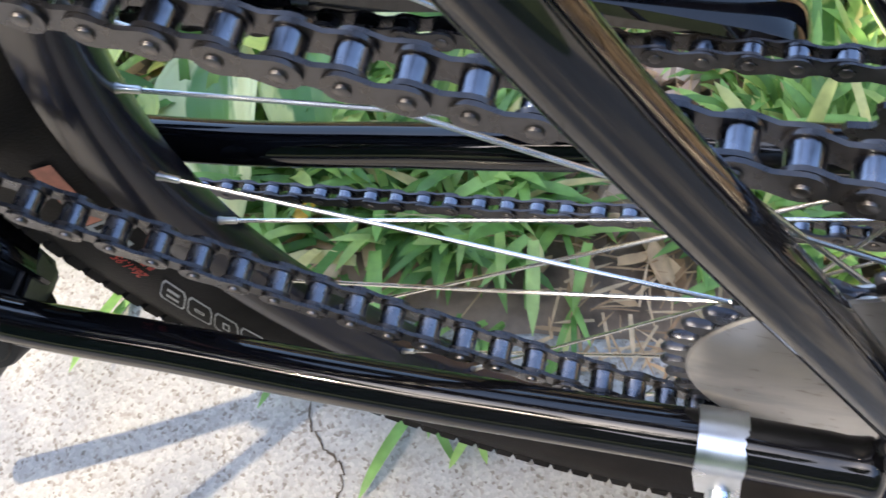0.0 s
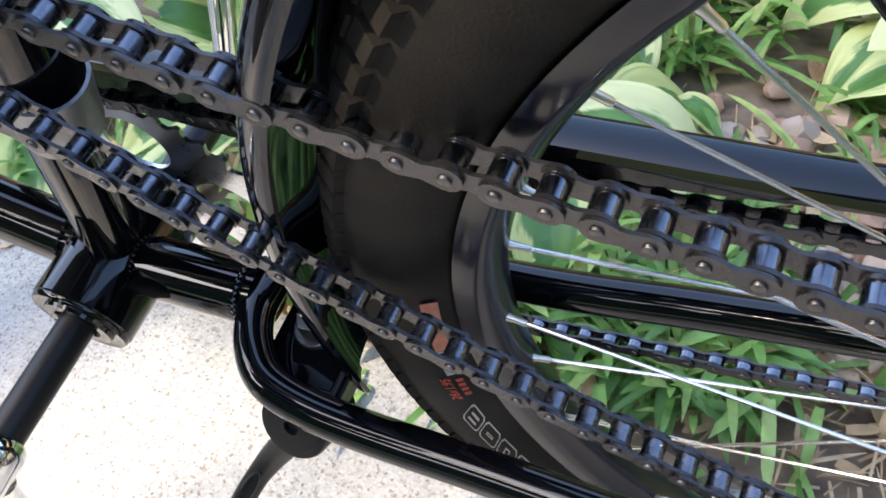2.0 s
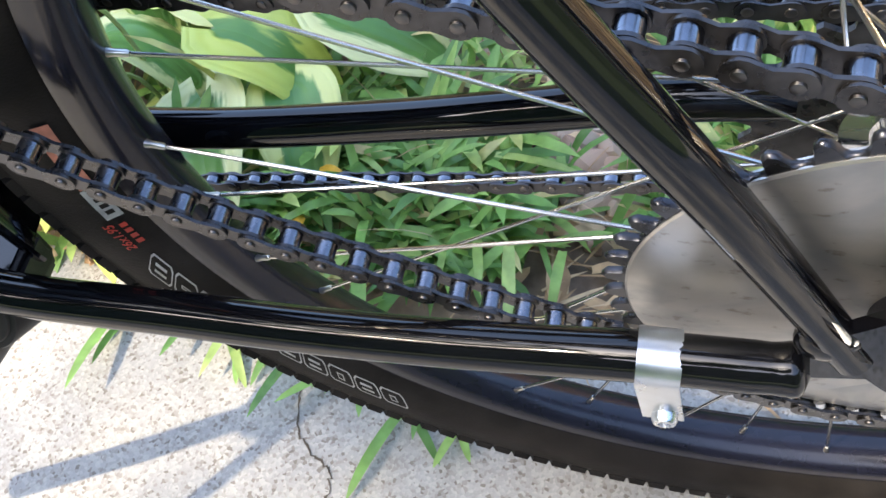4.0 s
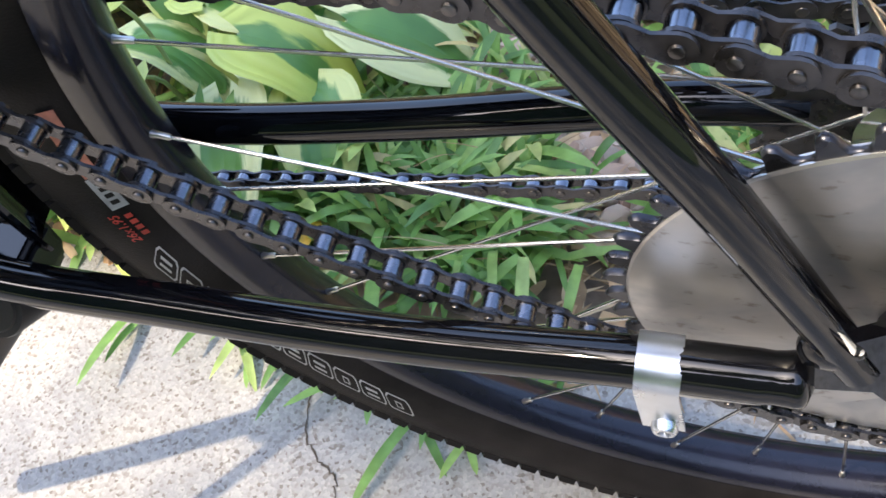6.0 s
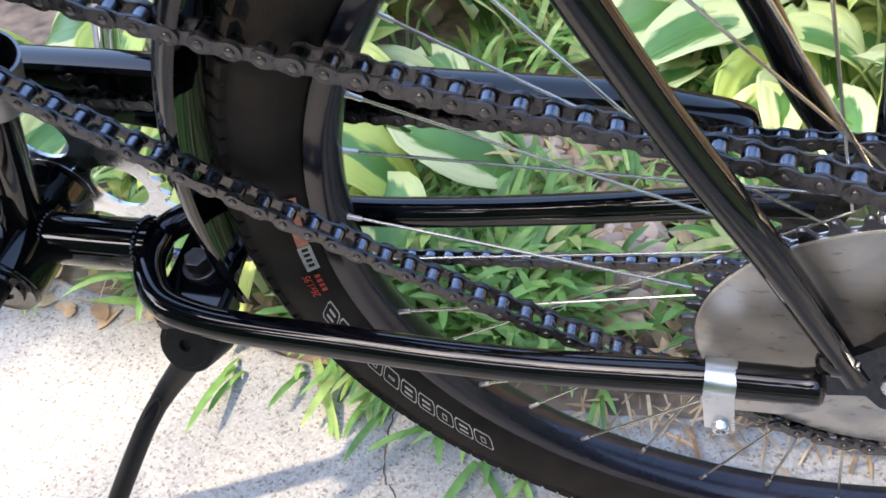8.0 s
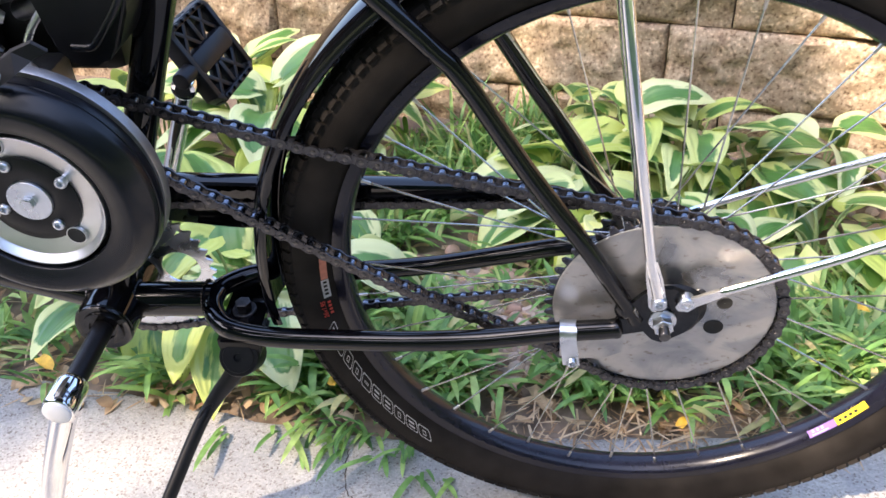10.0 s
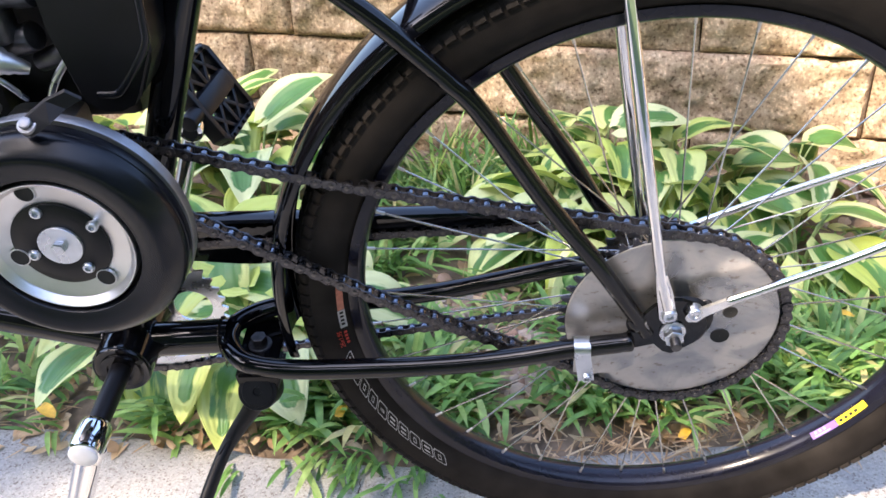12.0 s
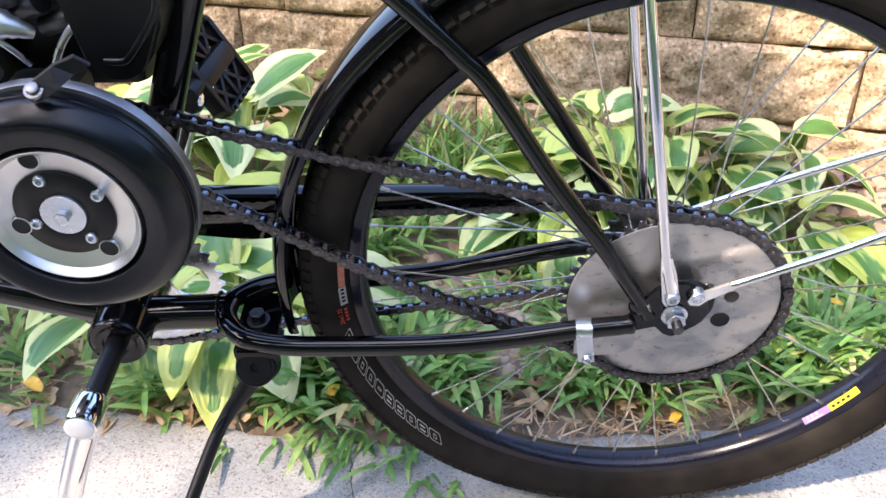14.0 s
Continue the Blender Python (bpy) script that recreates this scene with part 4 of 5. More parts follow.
CY = 0.0445
RING = 0.0825
COG = Vector((0.004, 0.036, 0.331))
pedal_chain = empty("pedal_chain", bike)
pedal_chain["label"] = "thin black bicycle chain"
slack = curve([(-0.0030, 0.0362, 0.2798), (-0.067, 0.0367, 0.2765), (-0.15, 0.0380, 0.2635), (-0.289, 0.0410, 0.2410), (-0.40, 0.0430, 0.2195), (-0.480, 0.0443, 0.2010)], 5)
loop = arc(COG, 0.0515, 83, -90, 20) + [tuple(p) for p in slack] + arc((BB.x, CY, BB.z), RING, -96, -263 - 10, 40)
lay_chain(pedal_chain, loop, 0.0127, chain_meshes(0.0127, 0.0034, 0.0009, 0.0044, 0.0005, "pedal_"))
bm = bmesh.new()
prism_into(bm, [(x + COG.x, z + COG.z) for x, z in gear_outline(25, 0.0515, 0.004)], COG.y - 0.0012, COG.y + 0.0012)
part("rear_cog", bm, M_PLATE, bike, "dark toothed rear cog", smooth=False)

# chain guard on the far side
bm = bmesh.new()
gtop = curve([(-0.60, 0.054, 0.3920), (-0.52, 0.054, 0.3935), (-0.42, 0.054, 0.3940), (-0.347, 0.054, 0.3935), (-0.26, 0.054, 0.3940), (-0.16, 0.054, 0.3940), (-0.128, 0.054, 0.3938), (-0.091, 0.054, 0.3881), (-0.073, 0.054, 0.3845), (-0.0640, 0.054, 0.3795), (-0.0605, 0.054, 0.3725)], 5)
gbot = curve([(-0.60, 0.054, 0.3430), (-0.52, 0.054, 0.3410), (-0.44, 0.054, 0.3330), (-0.37, 0.054, 0.3280), (-0.31, 0.054, 0.3450), (-0.16, 0.054, 0.3640), (-0.128, 0.054, 0.3625), (-0.091, 0.054, 0.3615), (-0.073, 0.054, 0.3640), (-0.0640, 0.054, 0.3660), (-0.0605, 0.054, 0.3690)], 5)
rows = []
for a, b in zip(gtop, gbot):
    rows.append([bm.verts.new(a + Vector((0, y, dz))) for y, dz in ((-0.014, -0.004), (-0.0125, -0.001), (-0.009, 0), (0, 0), (0.004, -0.002), (0.005, -0.005))] + [bm.verts.new(b + Vector((0, 0.005, 0))), bm.verts.new(b + Vector((0, 0.003, 0))), bm.verts.new(a + Vector((0, 0.003, -0.006))), bm.verts.new(a + Vector((0, -0.012, -0.006)))])
m = len(rows[0])
for p, q in zip(rows, rows[1:]):
    for i in range(m):
        bm.faces.new((p[i], p[(i + 1) % m], q[(i + 1) % m], q[i]))
bm.faces.new(rows[0])
bm.faces.new(rows[-1][::-1])
chain_guard = part("chain_guard", bm, M_PAINT, bike, "glossy black steel chain guard", angle=35)
bolt(chain_guard, (-0.083, 0.050, 0.368), 0.0045, 0.004, "bolt")

# chainring, cranks and pedals
ring = bmesh.new()
outline = gear_outline(40, RING, 0.004)
rims, holes = [], []
for sgn in (-1, 1):
    y = CY + sgn * 0.0012
    edge = [ring.verts.new((BB.x + x, y, BB.z + z)) for x, z in outline]
    flat = [ring.verts.new((BB.x + 0.0765 * x / math.hypot(x, z), y, BB.z + 0.0765 * z / math.hypot(x, z))) for x, z in outline]
    n = len(edge)
    rims.append(edge)
    for k in range(n):
        ring.faces.new((edge[k], edge[(k + 1) % n], flat[(k + 1) % n], flat[k]))
    for k in range(5):
        # one fifth of the disc with a round hole in it
        mid = radians(5 + 72 * k)
        hole = Vector((0.0495 * math.cos(mid), 0.0495 * math.sin(mid)))
        inner, outer = [], []
        for i in range(40):
            d = Vector((math.cos(mid + 2 * math.pi * i / 40), math.sin(mid + 2 * math.pi * i / 40)))
            far = 0.0
            while far < 0.06:
                q = hole + d * (far + 0.0006)
                off = (math.atan2(q.y, q.x) - mid + math.pi) % (2 * math.pi) - math.pi
                if not (0.024 < q.length < 0.0766 and abs(off) < radians(36)):
                    break
                far += 0.0006
            p0, p1 = hole + d * 0.0200, hole + d * max(far, 0.0204)
            inner.append(ring.verts.new((BB.x + p0.x, y, BB.z + p0.y)))
            outer.append(ring.verts.new((BB.x + p1.x, y, BB.z + p1.y)))
        for i in range(40):
            ring.faces.new((inner[i], inner[(i + 1) % 40], outer[(i + 1) % 40], outer[i]))
        holes.append(inner)
lathe_into(ring, [(0.010, CY - 0.0016), (0.0248, CY - 0.0016), (0.0248, CY + 0.0016), (0.010, CY + 0.0016)], BB, 40, closed=True)
for k in range(n):
    ring.faces.new((rims[0][k], rims[0][(k + 1) % n], rims[1][(k + 1) % n], rims[1][k]))
for k in range(5):
    for i in range(40):
        ring.faces.new((holes[k][i], holes[k][(i + 1) % 40], holes[k + 5][(i + 1) % 40], holes[k + 5][i]))
bmesh.ops.remove_doubles(ring, verts=ring.verts, dist=0.0004)
crankset = empty("crankset", bike)
part("chainring", ring, M_ZINC, crankset, "bright steel chainring with five round holes", smooth=False)
part("bearing_cup", lathe([(0.008, -0.0405), (0.0125, -0.0405), (0.0130, -0.0425), (0.0190, -0.0425), (0.0196, -0.0405), (0.0236, -0.0405), (0.0262, -0.0412), (0.0272, -0.0400), (0.0272, -0.0380), (0.0262, -0.0372)], BB, 36), M_PAINT, crankset, "black bearing cup")
# black blocks on the cup face give two notches their shade
for k in range(2):
    a = radians(25 + 180 * k)
    part("notch_shade", box_bm((0.008, 0.002, 0.004), 0.0004, Matrix.Translation(BB + Vector((0.0222 * math.cos(a), -0.0408, 0.0222 * math.sin(a)))) @ Matrix.Rotation(-a, 4, "Y")), M_SHADE_PRINT, crankset)
part("spindle", rod((-0.500, -0.036, 0.281), (-0.500, -0.112, 0.2805), 0.0098, 20), M_PLASTIC, crankset, "long black crank spindle")
boss = bmesh.new()
tube_into(boss, [(-0.5000, -0.1070, 0.2805), (-0.5000, -0.1090, 0.2805), (-0.5002, -0.1140, 0.2805), (-0.5004, -0.1360, 0.2805), (-0.5005, -0.1405, 0.2805), (-0.5005, -0.1415, 0.2805)], [0.0115, 0.0138, 0.0150, 0.0150, 0.0140, 0.0126], 28)
part("boss", boss, M_CHROME, crankset, "bright chromed crank boss")
part("cap", tube([(-0.5005, -0.1410, 0.2805), (-0.5005, -0.1435, 0.2805), (-0.5005, -0.1448, 0.2805), (-0.5005, -0.1452, 0.2805)], [0.0126, 0.0124, 0.0105, 0.004], 28), M_CAP, crankset, "pale round end cap")
arm = curve([(-0.5010, -0.1260, 0.273), (-0.508, -0.1275, 0.258), (-0.518, -0.1300, 0.234), (-0.536, -0.134, 0.190), (-0.562, -0.137, 0.124)], 5)
part("crank_arm", tube(arm, [0.0132 if i < 4 else 0.0116 for i in range(len(arm))], 20, 0.72), M_CHROME, crankset, "polished chromed crank arm")
part("far_spindle", rod((-0.500, 0.036, 0.281), (-0.500, 0.128, 0.281), 0.0098, 20), M_PLASTIC, crankset, "long black crank spindle")
part("crank_arm", tube(curve([(-0.500, 0.122, 0.281), (-0.490, 0.126, 0.306), (-0.470, 0.129, 0.357), (-0.452, 0.130, 0.403), (-0.437, 0.130, 0.441)], 6), [0.0088] * 25, 16), M_CHROME, crankset, "chromed crank arm")
part("crank_eye", rod((-0.436, 0.119, 0.444), (-0.436, 0.143, 0.444), 0.0125, 28, 0.002), M_CHROME, crankset)
# black plug on the crank eye, its colour the shade of a bore
part("eye_shade_plug", rod((-0.436, 0.1182, 0.444), (-0.436, 0.121, 0.444), 0.0075, 20), M_SHADE_PRINT, crankset)
pedal = empty("pedal", crankset, (-0.426, 0.174, 0.4555))
pedal.rotation_euler = (radians(4), radians(60), radians(-6))
W, H = 0.040, 0.035


def pedal_piece(name, size, m, bevel=0.0012):
    part(name, box_bm(size, bevel, m), M_PLASTIC, pedal)


for x in (-W, W):
    pedal_piece("end_plate", (0.006, 1.72 * H, 0.020), Matrix.Translation((x, 0, 0)))
    for k in range(5):
        pedal_piece("stud", (0.004, 0.004, 0.004), Matrix.Translation((x, -0.024 + 0.012 * k, 0.011)), 0.0008)
for y in (-H, H):
    pedal_piece("rail", (1.8 * W, 0.007, 0.018), Matrix.Translation((0, y, 0)))
    for x in (-1, 1):
        pedal_piece("corner", (0.014, 0.006, 0.018), Matrix.Translation((x * (W - 0.003), y * 0.93, 0)) @ Matrix.Rotation(-0.75 * x * (1 if y > 0 else -1), 4, "Z"))
pedal_piece("barrel", (0.024, 2 * H, 0.021), Matrix.Identity(4), 0.006)
for x in (-0.026, 0.026):
    for y in (-0.017, 0.017):
        for turn in (-0.85, 0.85):
            pedal_piece("web", (0.005, 0.046, 0.011), Matrix.Translation((x, y, 0)) @ Matrix.Rotation(turn, 4, "Z"))
    pedal_piece("cross_rail", (0.028, 0.006, 0.013), Matrix.Translation((x, 0, 0)))
part("axle", rod((0, -0.058, 0), (0, 0.04, 0), 0.009, 16, 0.002), M_PLASTIC, pedal)

# kickstand
stand = empty("kickstand", bike)
bm = bmesh.new()
prism_into(bm, [(-0.391, 0.276), (-0.346, 0.276), (-0.352, 0.256), (-0.354, 0.246), (-0.365, 0.2365), (-0.378, 0.2375), (-0.388, 0.248), (-0.391, 0.262)], -0.046, -0.012)
bmesh.ops.bevel(bm, geom=bm.edges[:], offset=0.003, segments=2, affect="EDGES")
part("body", bm, M_PLASTIC, stand, "black cast kickstand body")
head = bmesh.new()
lathe_into(head, [(0.0001, -0.0105), (0.0034, -0.0105), (0.0042, -0.0130), (0.0145, -0.0127), (0.0152, -0.0115), (0.0182, -0.0113), (0.0190, -0.0097), (0.0190, 0.016), (0.0001, 0.016)], (0, 0, 0), 40)
bmesh.ops.transform(head, verts=head.verts, matrix=Matrix.Translation((-0.3712, -0.0415, 0.2520)) @ Matrix.Rotation(radians(-36), 4, "X"))
part("pivot", head, M_PLASTIC, stand, "round satin black pivot head")
leg = curve([(-0.370, -0.039, 0.249), (-0.384, -0.048, 0.229), (-0.403, -0.062, 0.207), (-0.417, -0.085, 0.188), (-0.443, -0.140, 0.138), (-0.473, -0.196, 0.081), (-0.499, -0.243, 0.034)], 6)
oval = [Vector((-0.4090, -0.0765, 0.2020)) + (Vector((-0.48, -0.51, -0.72)) * math.cos(t) * 0.015) + (Vector((0.86, -0.10, -0.40)) * math.sin(t) * 0.0036) for t in (2 * math.pi * i / 24 for i in range(25))]
part("embossed_oval", tube(oval, 0.0007, 6), M_PLASTIC, stand)
part("leg", tube(leg, [0.0108 - 0.0042 * min(i / 14, 1) for i in range(len(leg))], 16, 0.85), M_PLASTIC, stand, "satin black kickstand leg")
bm = bmesh.new()
prism_into(bm, [(-0.392, 0.272), (-0.352, 0.272), (-0.352, 0.277), (-0.392, 0.277)], -0.034, 0.034)
part("clamp_plate", bm, M_PAINT, stand, smooth=False)
bm = bmesh.new()
rod_into(bm, (-0.3735, -0.006, 0.276), (-0.3735, -0.006, 0.279), 0.0115, 24, 0.0008)
rod_into(bm, (-0.3735, -0.006, 0.279), (-0.3735, -0.006, 0.288), 0.0078, 6, 0.001)
part("bolt", bm, M_PIN, stand, "dull grey clamp bolt", smooth=False)

# engine
engine = empty("engine", bike)
DC = Vector((-0.492, 0, 0.4475))
before_clutch = set(bpy.data.meshes)
part("cover_ring", lathe([(0.0682, -0.040), (0.0682, -0.0540), (0.0690, -0.0550), (0.0702, -0.0552), (0.0740, -0.0562), (0.0840, -0.0588), (0.0880, -0.0588), (0.0912, -0.0574), (0.0960, -0.0530), (0.1010, -0.0470), (0.1030, -0.0440), (0.1034, -0.0385), (0.1030, -0.0380), (0.1030, -0.0372), (0.1036, -0.0367), (0.1042, -0.026)], DC, 96), M_DRUM, engine, "thick satin black clutch cover ring")
part("rear_case", lathe([(0.020, -0.028), (0.1038, -0.028), (0.1046, -0.0265), (0.1046, -0.018), (0.060, -0.012), (0.020, -0.012)], DC + Vector((0.002, 0, 0.004)), 80), M_CAST, engine, "grey cast clutch housing")
part("polished_dish", lathe([(0.0400, -0.0445), (0.0420, -0.0455), (0.0572, -0.0466), (0.0580, -0.0472), (0.0586, -0.0484), (0.0618, -0.0524), (0.0626, -0.0534), (0.0636, -0.0536), (0.0642, -0.0526), (0.0642, -0.038)], DC, 96), M_POLISH, engine, "machined bright dish, its round holes set on as black discs")
# black ring in the gap round the dish: its shade put into colour
part("gap_shade_ring", lathe([(0.0620, -0.0405), (0.0690, -0.0405), (0.0690, -0.039)], DC, 64), M_RUBBER, engine)
part("hub_disc", lathe([(0.0180, -0.0470), (0.0200, -0.0478), (0.0400, -0.0478), (0.0412, -0.0468), (0.0412, -0.042)], DC, 64), M_PLASTIC, engine, "black hub disc")
part("washer", lathe([(0.0001, -0.0498), (0.0185, -0.0498), (0.0190, -0.0490), (0.0190, -0.046)], DC, 48), M_ZINC, engine, "zinc centre washer")
bm = bmesh.new()
rod_into(bm, DC + Vector((0, -0.0495, 0)), DC + Vector((0, -0.0555, 0)), 0.0062, 6, 0.0009)
part("nut", bm, M_ZINC, engine, smooth=False)
for p in ((-0.5017, 0.481), (-0.4594, 0.4661), (-0.4752, 0.4236), (-0.5172, 0.4386)):
    bolt(engine, (p[0], -0.0470, p[1]), 0.0052, 0.0042, "screw")
# black discs with bright rims stand proud of the dish, painting shaded holes
for x, z in ((-0.5046, 0.5003), (-0.5309, 0.4358), (-0.4635, 0.4120)):
    bm = bmesh.new()
    lathe_into(bm, [(0.0001, 0.0), (0.0072, 0.0), (0.0080, -0.0003), (0.0083, 0.004)], (x, -0.0482, z), 24)
    part("hole_shade_disc", bm, M_SHADE_PRINT, engine)
    part("hole_rim", lathe([(0.0076, -0.0480), (0.0079, -0.0488), (0.0085, -0.0487), (0.0090, -0.0462)], (x, 0, z), 32), M_POLISH, engine)
bm = bmesh.new()
strip = [((-0.4880, -0.0500, 0.5620), (-0.4760, -0.0530, 0.5560)), ((-0.4780, -0.0440, 0.5700), (-0.4620, -0.0480, 0.5640)), ((-0.4650, -0.0380, 0.5780), (-0.4510, -0.0380, 0.5710)), ((-0.4500, -0.0340, 0.5830), (-0.4390, -0.0340, 0.5760))]
rows = [[bm.verts.new(Vector(q) + Vector((0, off * 0.7, off * 0.7))) for q in pair] for off in (0.0, -0.0026) for pair in strip]
for i in range(3):
    bm.faces.new((rows[i][0], rows[i][1], rows[i + 1][1], rows[i + 1][0]))
    bm.faces.new((rows[4 + i][1], rows[4 + i][0], rows[5 + i][0], rows[5 + i][1]))
    for s in (0, 1):
        bm.faces.new((rows[i][s], rows[i + 1][s], rows[5 + i][s], rows[4 + i][s]))
for i in (0, 3):
    bm.faces.new((rows[i][0], rows[4 + i][0], rows[4 + i][1], rows[i][1]))
part("bracket", bm, M_PLASTIC, engine, "flat black cover bracket", smooth=False)
bm = bmesh.new()
axis = Vector((0, -0.55, 0.83))
at = Vector((-0.4800, -0.0490, 0.5620))
rod_into(bm, at - axis * 0.006, at + axis * 0.0012, 0.0076, 28, 0.0006)
rod_into(bm, at + axis * 0.001, at + axis * 0.0050, 0.0052, 24, 0.0024)
part("bolt", bm, M_CAST, engine, "bright round-headed bolt")
# clutch moved outboard and scaled about one viewpoint to fit the camera's view
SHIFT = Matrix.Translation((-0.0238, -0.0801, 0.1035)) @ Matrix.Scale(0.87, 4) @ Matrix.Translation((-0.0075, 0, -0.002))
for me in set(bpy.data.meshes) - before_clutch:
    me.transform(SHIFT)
part("clutch_mount", box_bm((0.06, 0.090, 0.08), 0.008, Matrix.Translation((-0.490, -0.050, 0.510))), M_CAST, engine, "cast clutch mount")
# air cleaner box: a tapered body with a raised lid that leaves a stepped ledge along its rear edge
bm = bmesh.new()
prism_into(bm, [(-0.452, 0.722), (-0.375, 0.722), (-0.3810, 0.623), (-0.3826, 0.6027), (-0.3960, 0.574), (-0.4045, 0.5652), (-0.4132, 0.5588), (-0.4317, 0.5591), (-0.4361, 0.5627), (-0.4437, 0.5718), (-0.4499, 0.6284)], -0.052, 0.030)
bmesh.ops.bevel(bm, geom=bm.edges[:], offset=0.003, segments=3, affect="EDGES")
part("air_box", bm, M_PLASTIC, engine, "black plastic air cleaner box")
bm = bmesh.new()
prism_into(bm, [(-0.450, 0.724), (-0.3765, 0.724), (-0.3795, 0.650), (-0.3808, 0.6190), (-0.3840, 0.6125), (-0.4080, 0.5808), (-0.4135, 0.5780), (-0.4320, 0.5780), (-0.4415, 0.5840), (-0.4480, 0.6284)], -0.0580, -0.052)
bmesh.ops.bevel(bm, geom=bm.edges[:], offset=0.0022, segments=2, affect="EDGES")
part("air_box_lid", bm, M_PLASTIC, engine, "black plastic lid")
part("lid_rib", tube(curve([(-0.3775, -0.0578, 0.660), (-0.3795, -0.0578, 0.630), (-0.3832, -0.0578, 0.6130), (-0.4000, -0.0578, 0.5905), (-0.4090, -0.0578, 0.5800), (-0.4150, -0.0578, 0.5776), (-0.4262, -0.0578, 0.5778)], 5), 0.0032, 12), M_DRUM, engine, "smooth raised rib along the lid edge")
part("choke_body", tube(curve([(-0.512, -0.050, 0.604), (-0.498, -0.054, 0.606), (-0.484, -0.054, 0.602), (-0.474, -0.050, 0.596)], 4), [0.006, 0.009, 0.0105, 0.0105, 0.009, 0.0105, 0.0105, 0.008, 0.008, 0.006, 0.006, 0.005, 0.004], 20), M_POLISH, engine, "bright machined choke body")
part("fuel_line", tube(curve([(-0.552, -0.052, 0.640), (-0.528, -0.062, 0.632), (-0.512, -0.066, 0.612), (-0.508, -0.060, 0.590)], 6), 0.0030, 10), M_RUBBER, engine, "thin black rubber fuel line")
part("idle_screw", rod((-0.500, -0.056, 0.628), (-0.500, -0.040, 0.628), 0.0042, 16, 0.0008), M_ZINC, engine)
part("carburettor", tube(curve([(-0.463, -0.030, 0.652), (-0.485, -0.030, 0.650), (-0.505, -0.028, 0.648), (-0.540, -0.025, 0.646)], 4), [0.017, 0.017, 0.017, 0.0155, 0.0155, 0.019, 0.019, 0.017, 0.017, 0.017, 0.020, 0.020, 0.020], 24), M_DARKCAST, engine, "grey cast carburettor")
bm = bmesh.new()
rod_into(bm, (-0.500, -0.030, 0.610), (-0.500, -0.030, 0.640), 0.016, 24, 0.003)
part("float_bowl", bm, M_DARKCAST, engine)
# dark filler added behind the carburettor, closing the view of the wall
part("engine_filler", box_bm((0.15, 0.07, 0.26), 0.012, Matrix.Translation((-0.500, 0.045, 0.650))), M_PLASTIC, engine, "plain black filler block behind the carburettor")
for x, y, z, r, l in ((-0.488, -0.022, 0.606, 0.011, 0.030), (-0.470, -0.016, 0.590, 0.008, 0.026), (-0.512, -0.028, 0.596, 0.013, 0.024)):
    part("pipe_stub", rod((x - l / 2, y, z - 0.004), (x + l / 2, y - 0.006, z + 0.006), r, 20, 0.002), M_DARKCAST, engine, "grey cast pipe stub")
part("throttle_cable", tube(curve([(-0.530, -0.050, 0.610), (-0.510, -0.058, 0.604), (-0.492, -0.058, 0.590), (-0.484, -0.050, 0.572)], 6), 0.0022, 8), M_ZINC, engine, "thin bright cable")
part("crankcase", box_bm((0.16, 0.07, 0.11), 0.012, Matrix.Translation((-0.600, 0.02, 0.560))), M_PLASTIC, engine, "dark cast crankcase")
bm = bmesh.new()
for k in range(7):
    bmesh.ops.create_cube(bm, size=1, matrix=Matrix.Translation((-0.60, 0.01, 0.635 + 0.012 * k)) @ Matrix.Diagonal((0.13, 0.10, 0.004, 1)))
bmesh.ops.bevel(bm, geom=bm.edges[:], offset=0.001, segments=1, affect="EDGES")
part("cooling_fins", bm, M_CAST, engine, "cast cooling fins")
part("hose", tube(curve([(-0.4400, -0.040, 0.612), (-0.4438, -0.046, 0.6036), (-0.4574, -0.050, 0.5871), (-0.4687, -0.050, 0.5655), (-0.470, -0.042, 0.552)], 6), [0.0030] * 25, 12, 0.7), M_ZINC, engine, "bright bent wire lever")
part("red_clip", box_bm((0.010, 0.012, 0.006), 0.002, Matrix.Translation((-0.432, -0.004, 0.560))), M_REDPLASTIC, engine, "small red clip")
part("drain_pipe", rod((-0.540, -0.040, 0.585), (-0.515, -0.052, 0.560), 0.011, 20, 0.002), M_CAST, engine)
part("mount_block", box_bm((0.10, 0.07, 0.12), 0.008, Matrix.Translation((-0.56, -0.01, 0.47))), M_CAST, engine, "cast engine mount block")
bm = bmesh.new()
lathe_into(bm, [(0.0150, -0.022), (0.0160, -0.022), (0.0172, -0.017), (0.0188, 0.012), (0.0172, 0.012), (0.0150, -0.015)], (0, 0, 0), 36, closed=True)
bmesh.ops.transform(bm, verts=bm.verts, matrix=Matrix.Translation((-0.4390, -0.001, 0.426)) @ Matrix.Rotation(radians(20), 4, "Y") @ Matrix.Rotation(radians(90), 4, "X"))
part("frame_clamp", bm, M_CAST, engine, "grey cast clamp round the seat tube")
part("motor_sprocket", lathe([(0.004, YM - 0.004), (0.018, YM - 0.004), (0.018, YM + 0.004), (0.004, YM + 0.004)], (-0.466, 0, 0.5065), 20, closed=True), M_PLATE, engine)


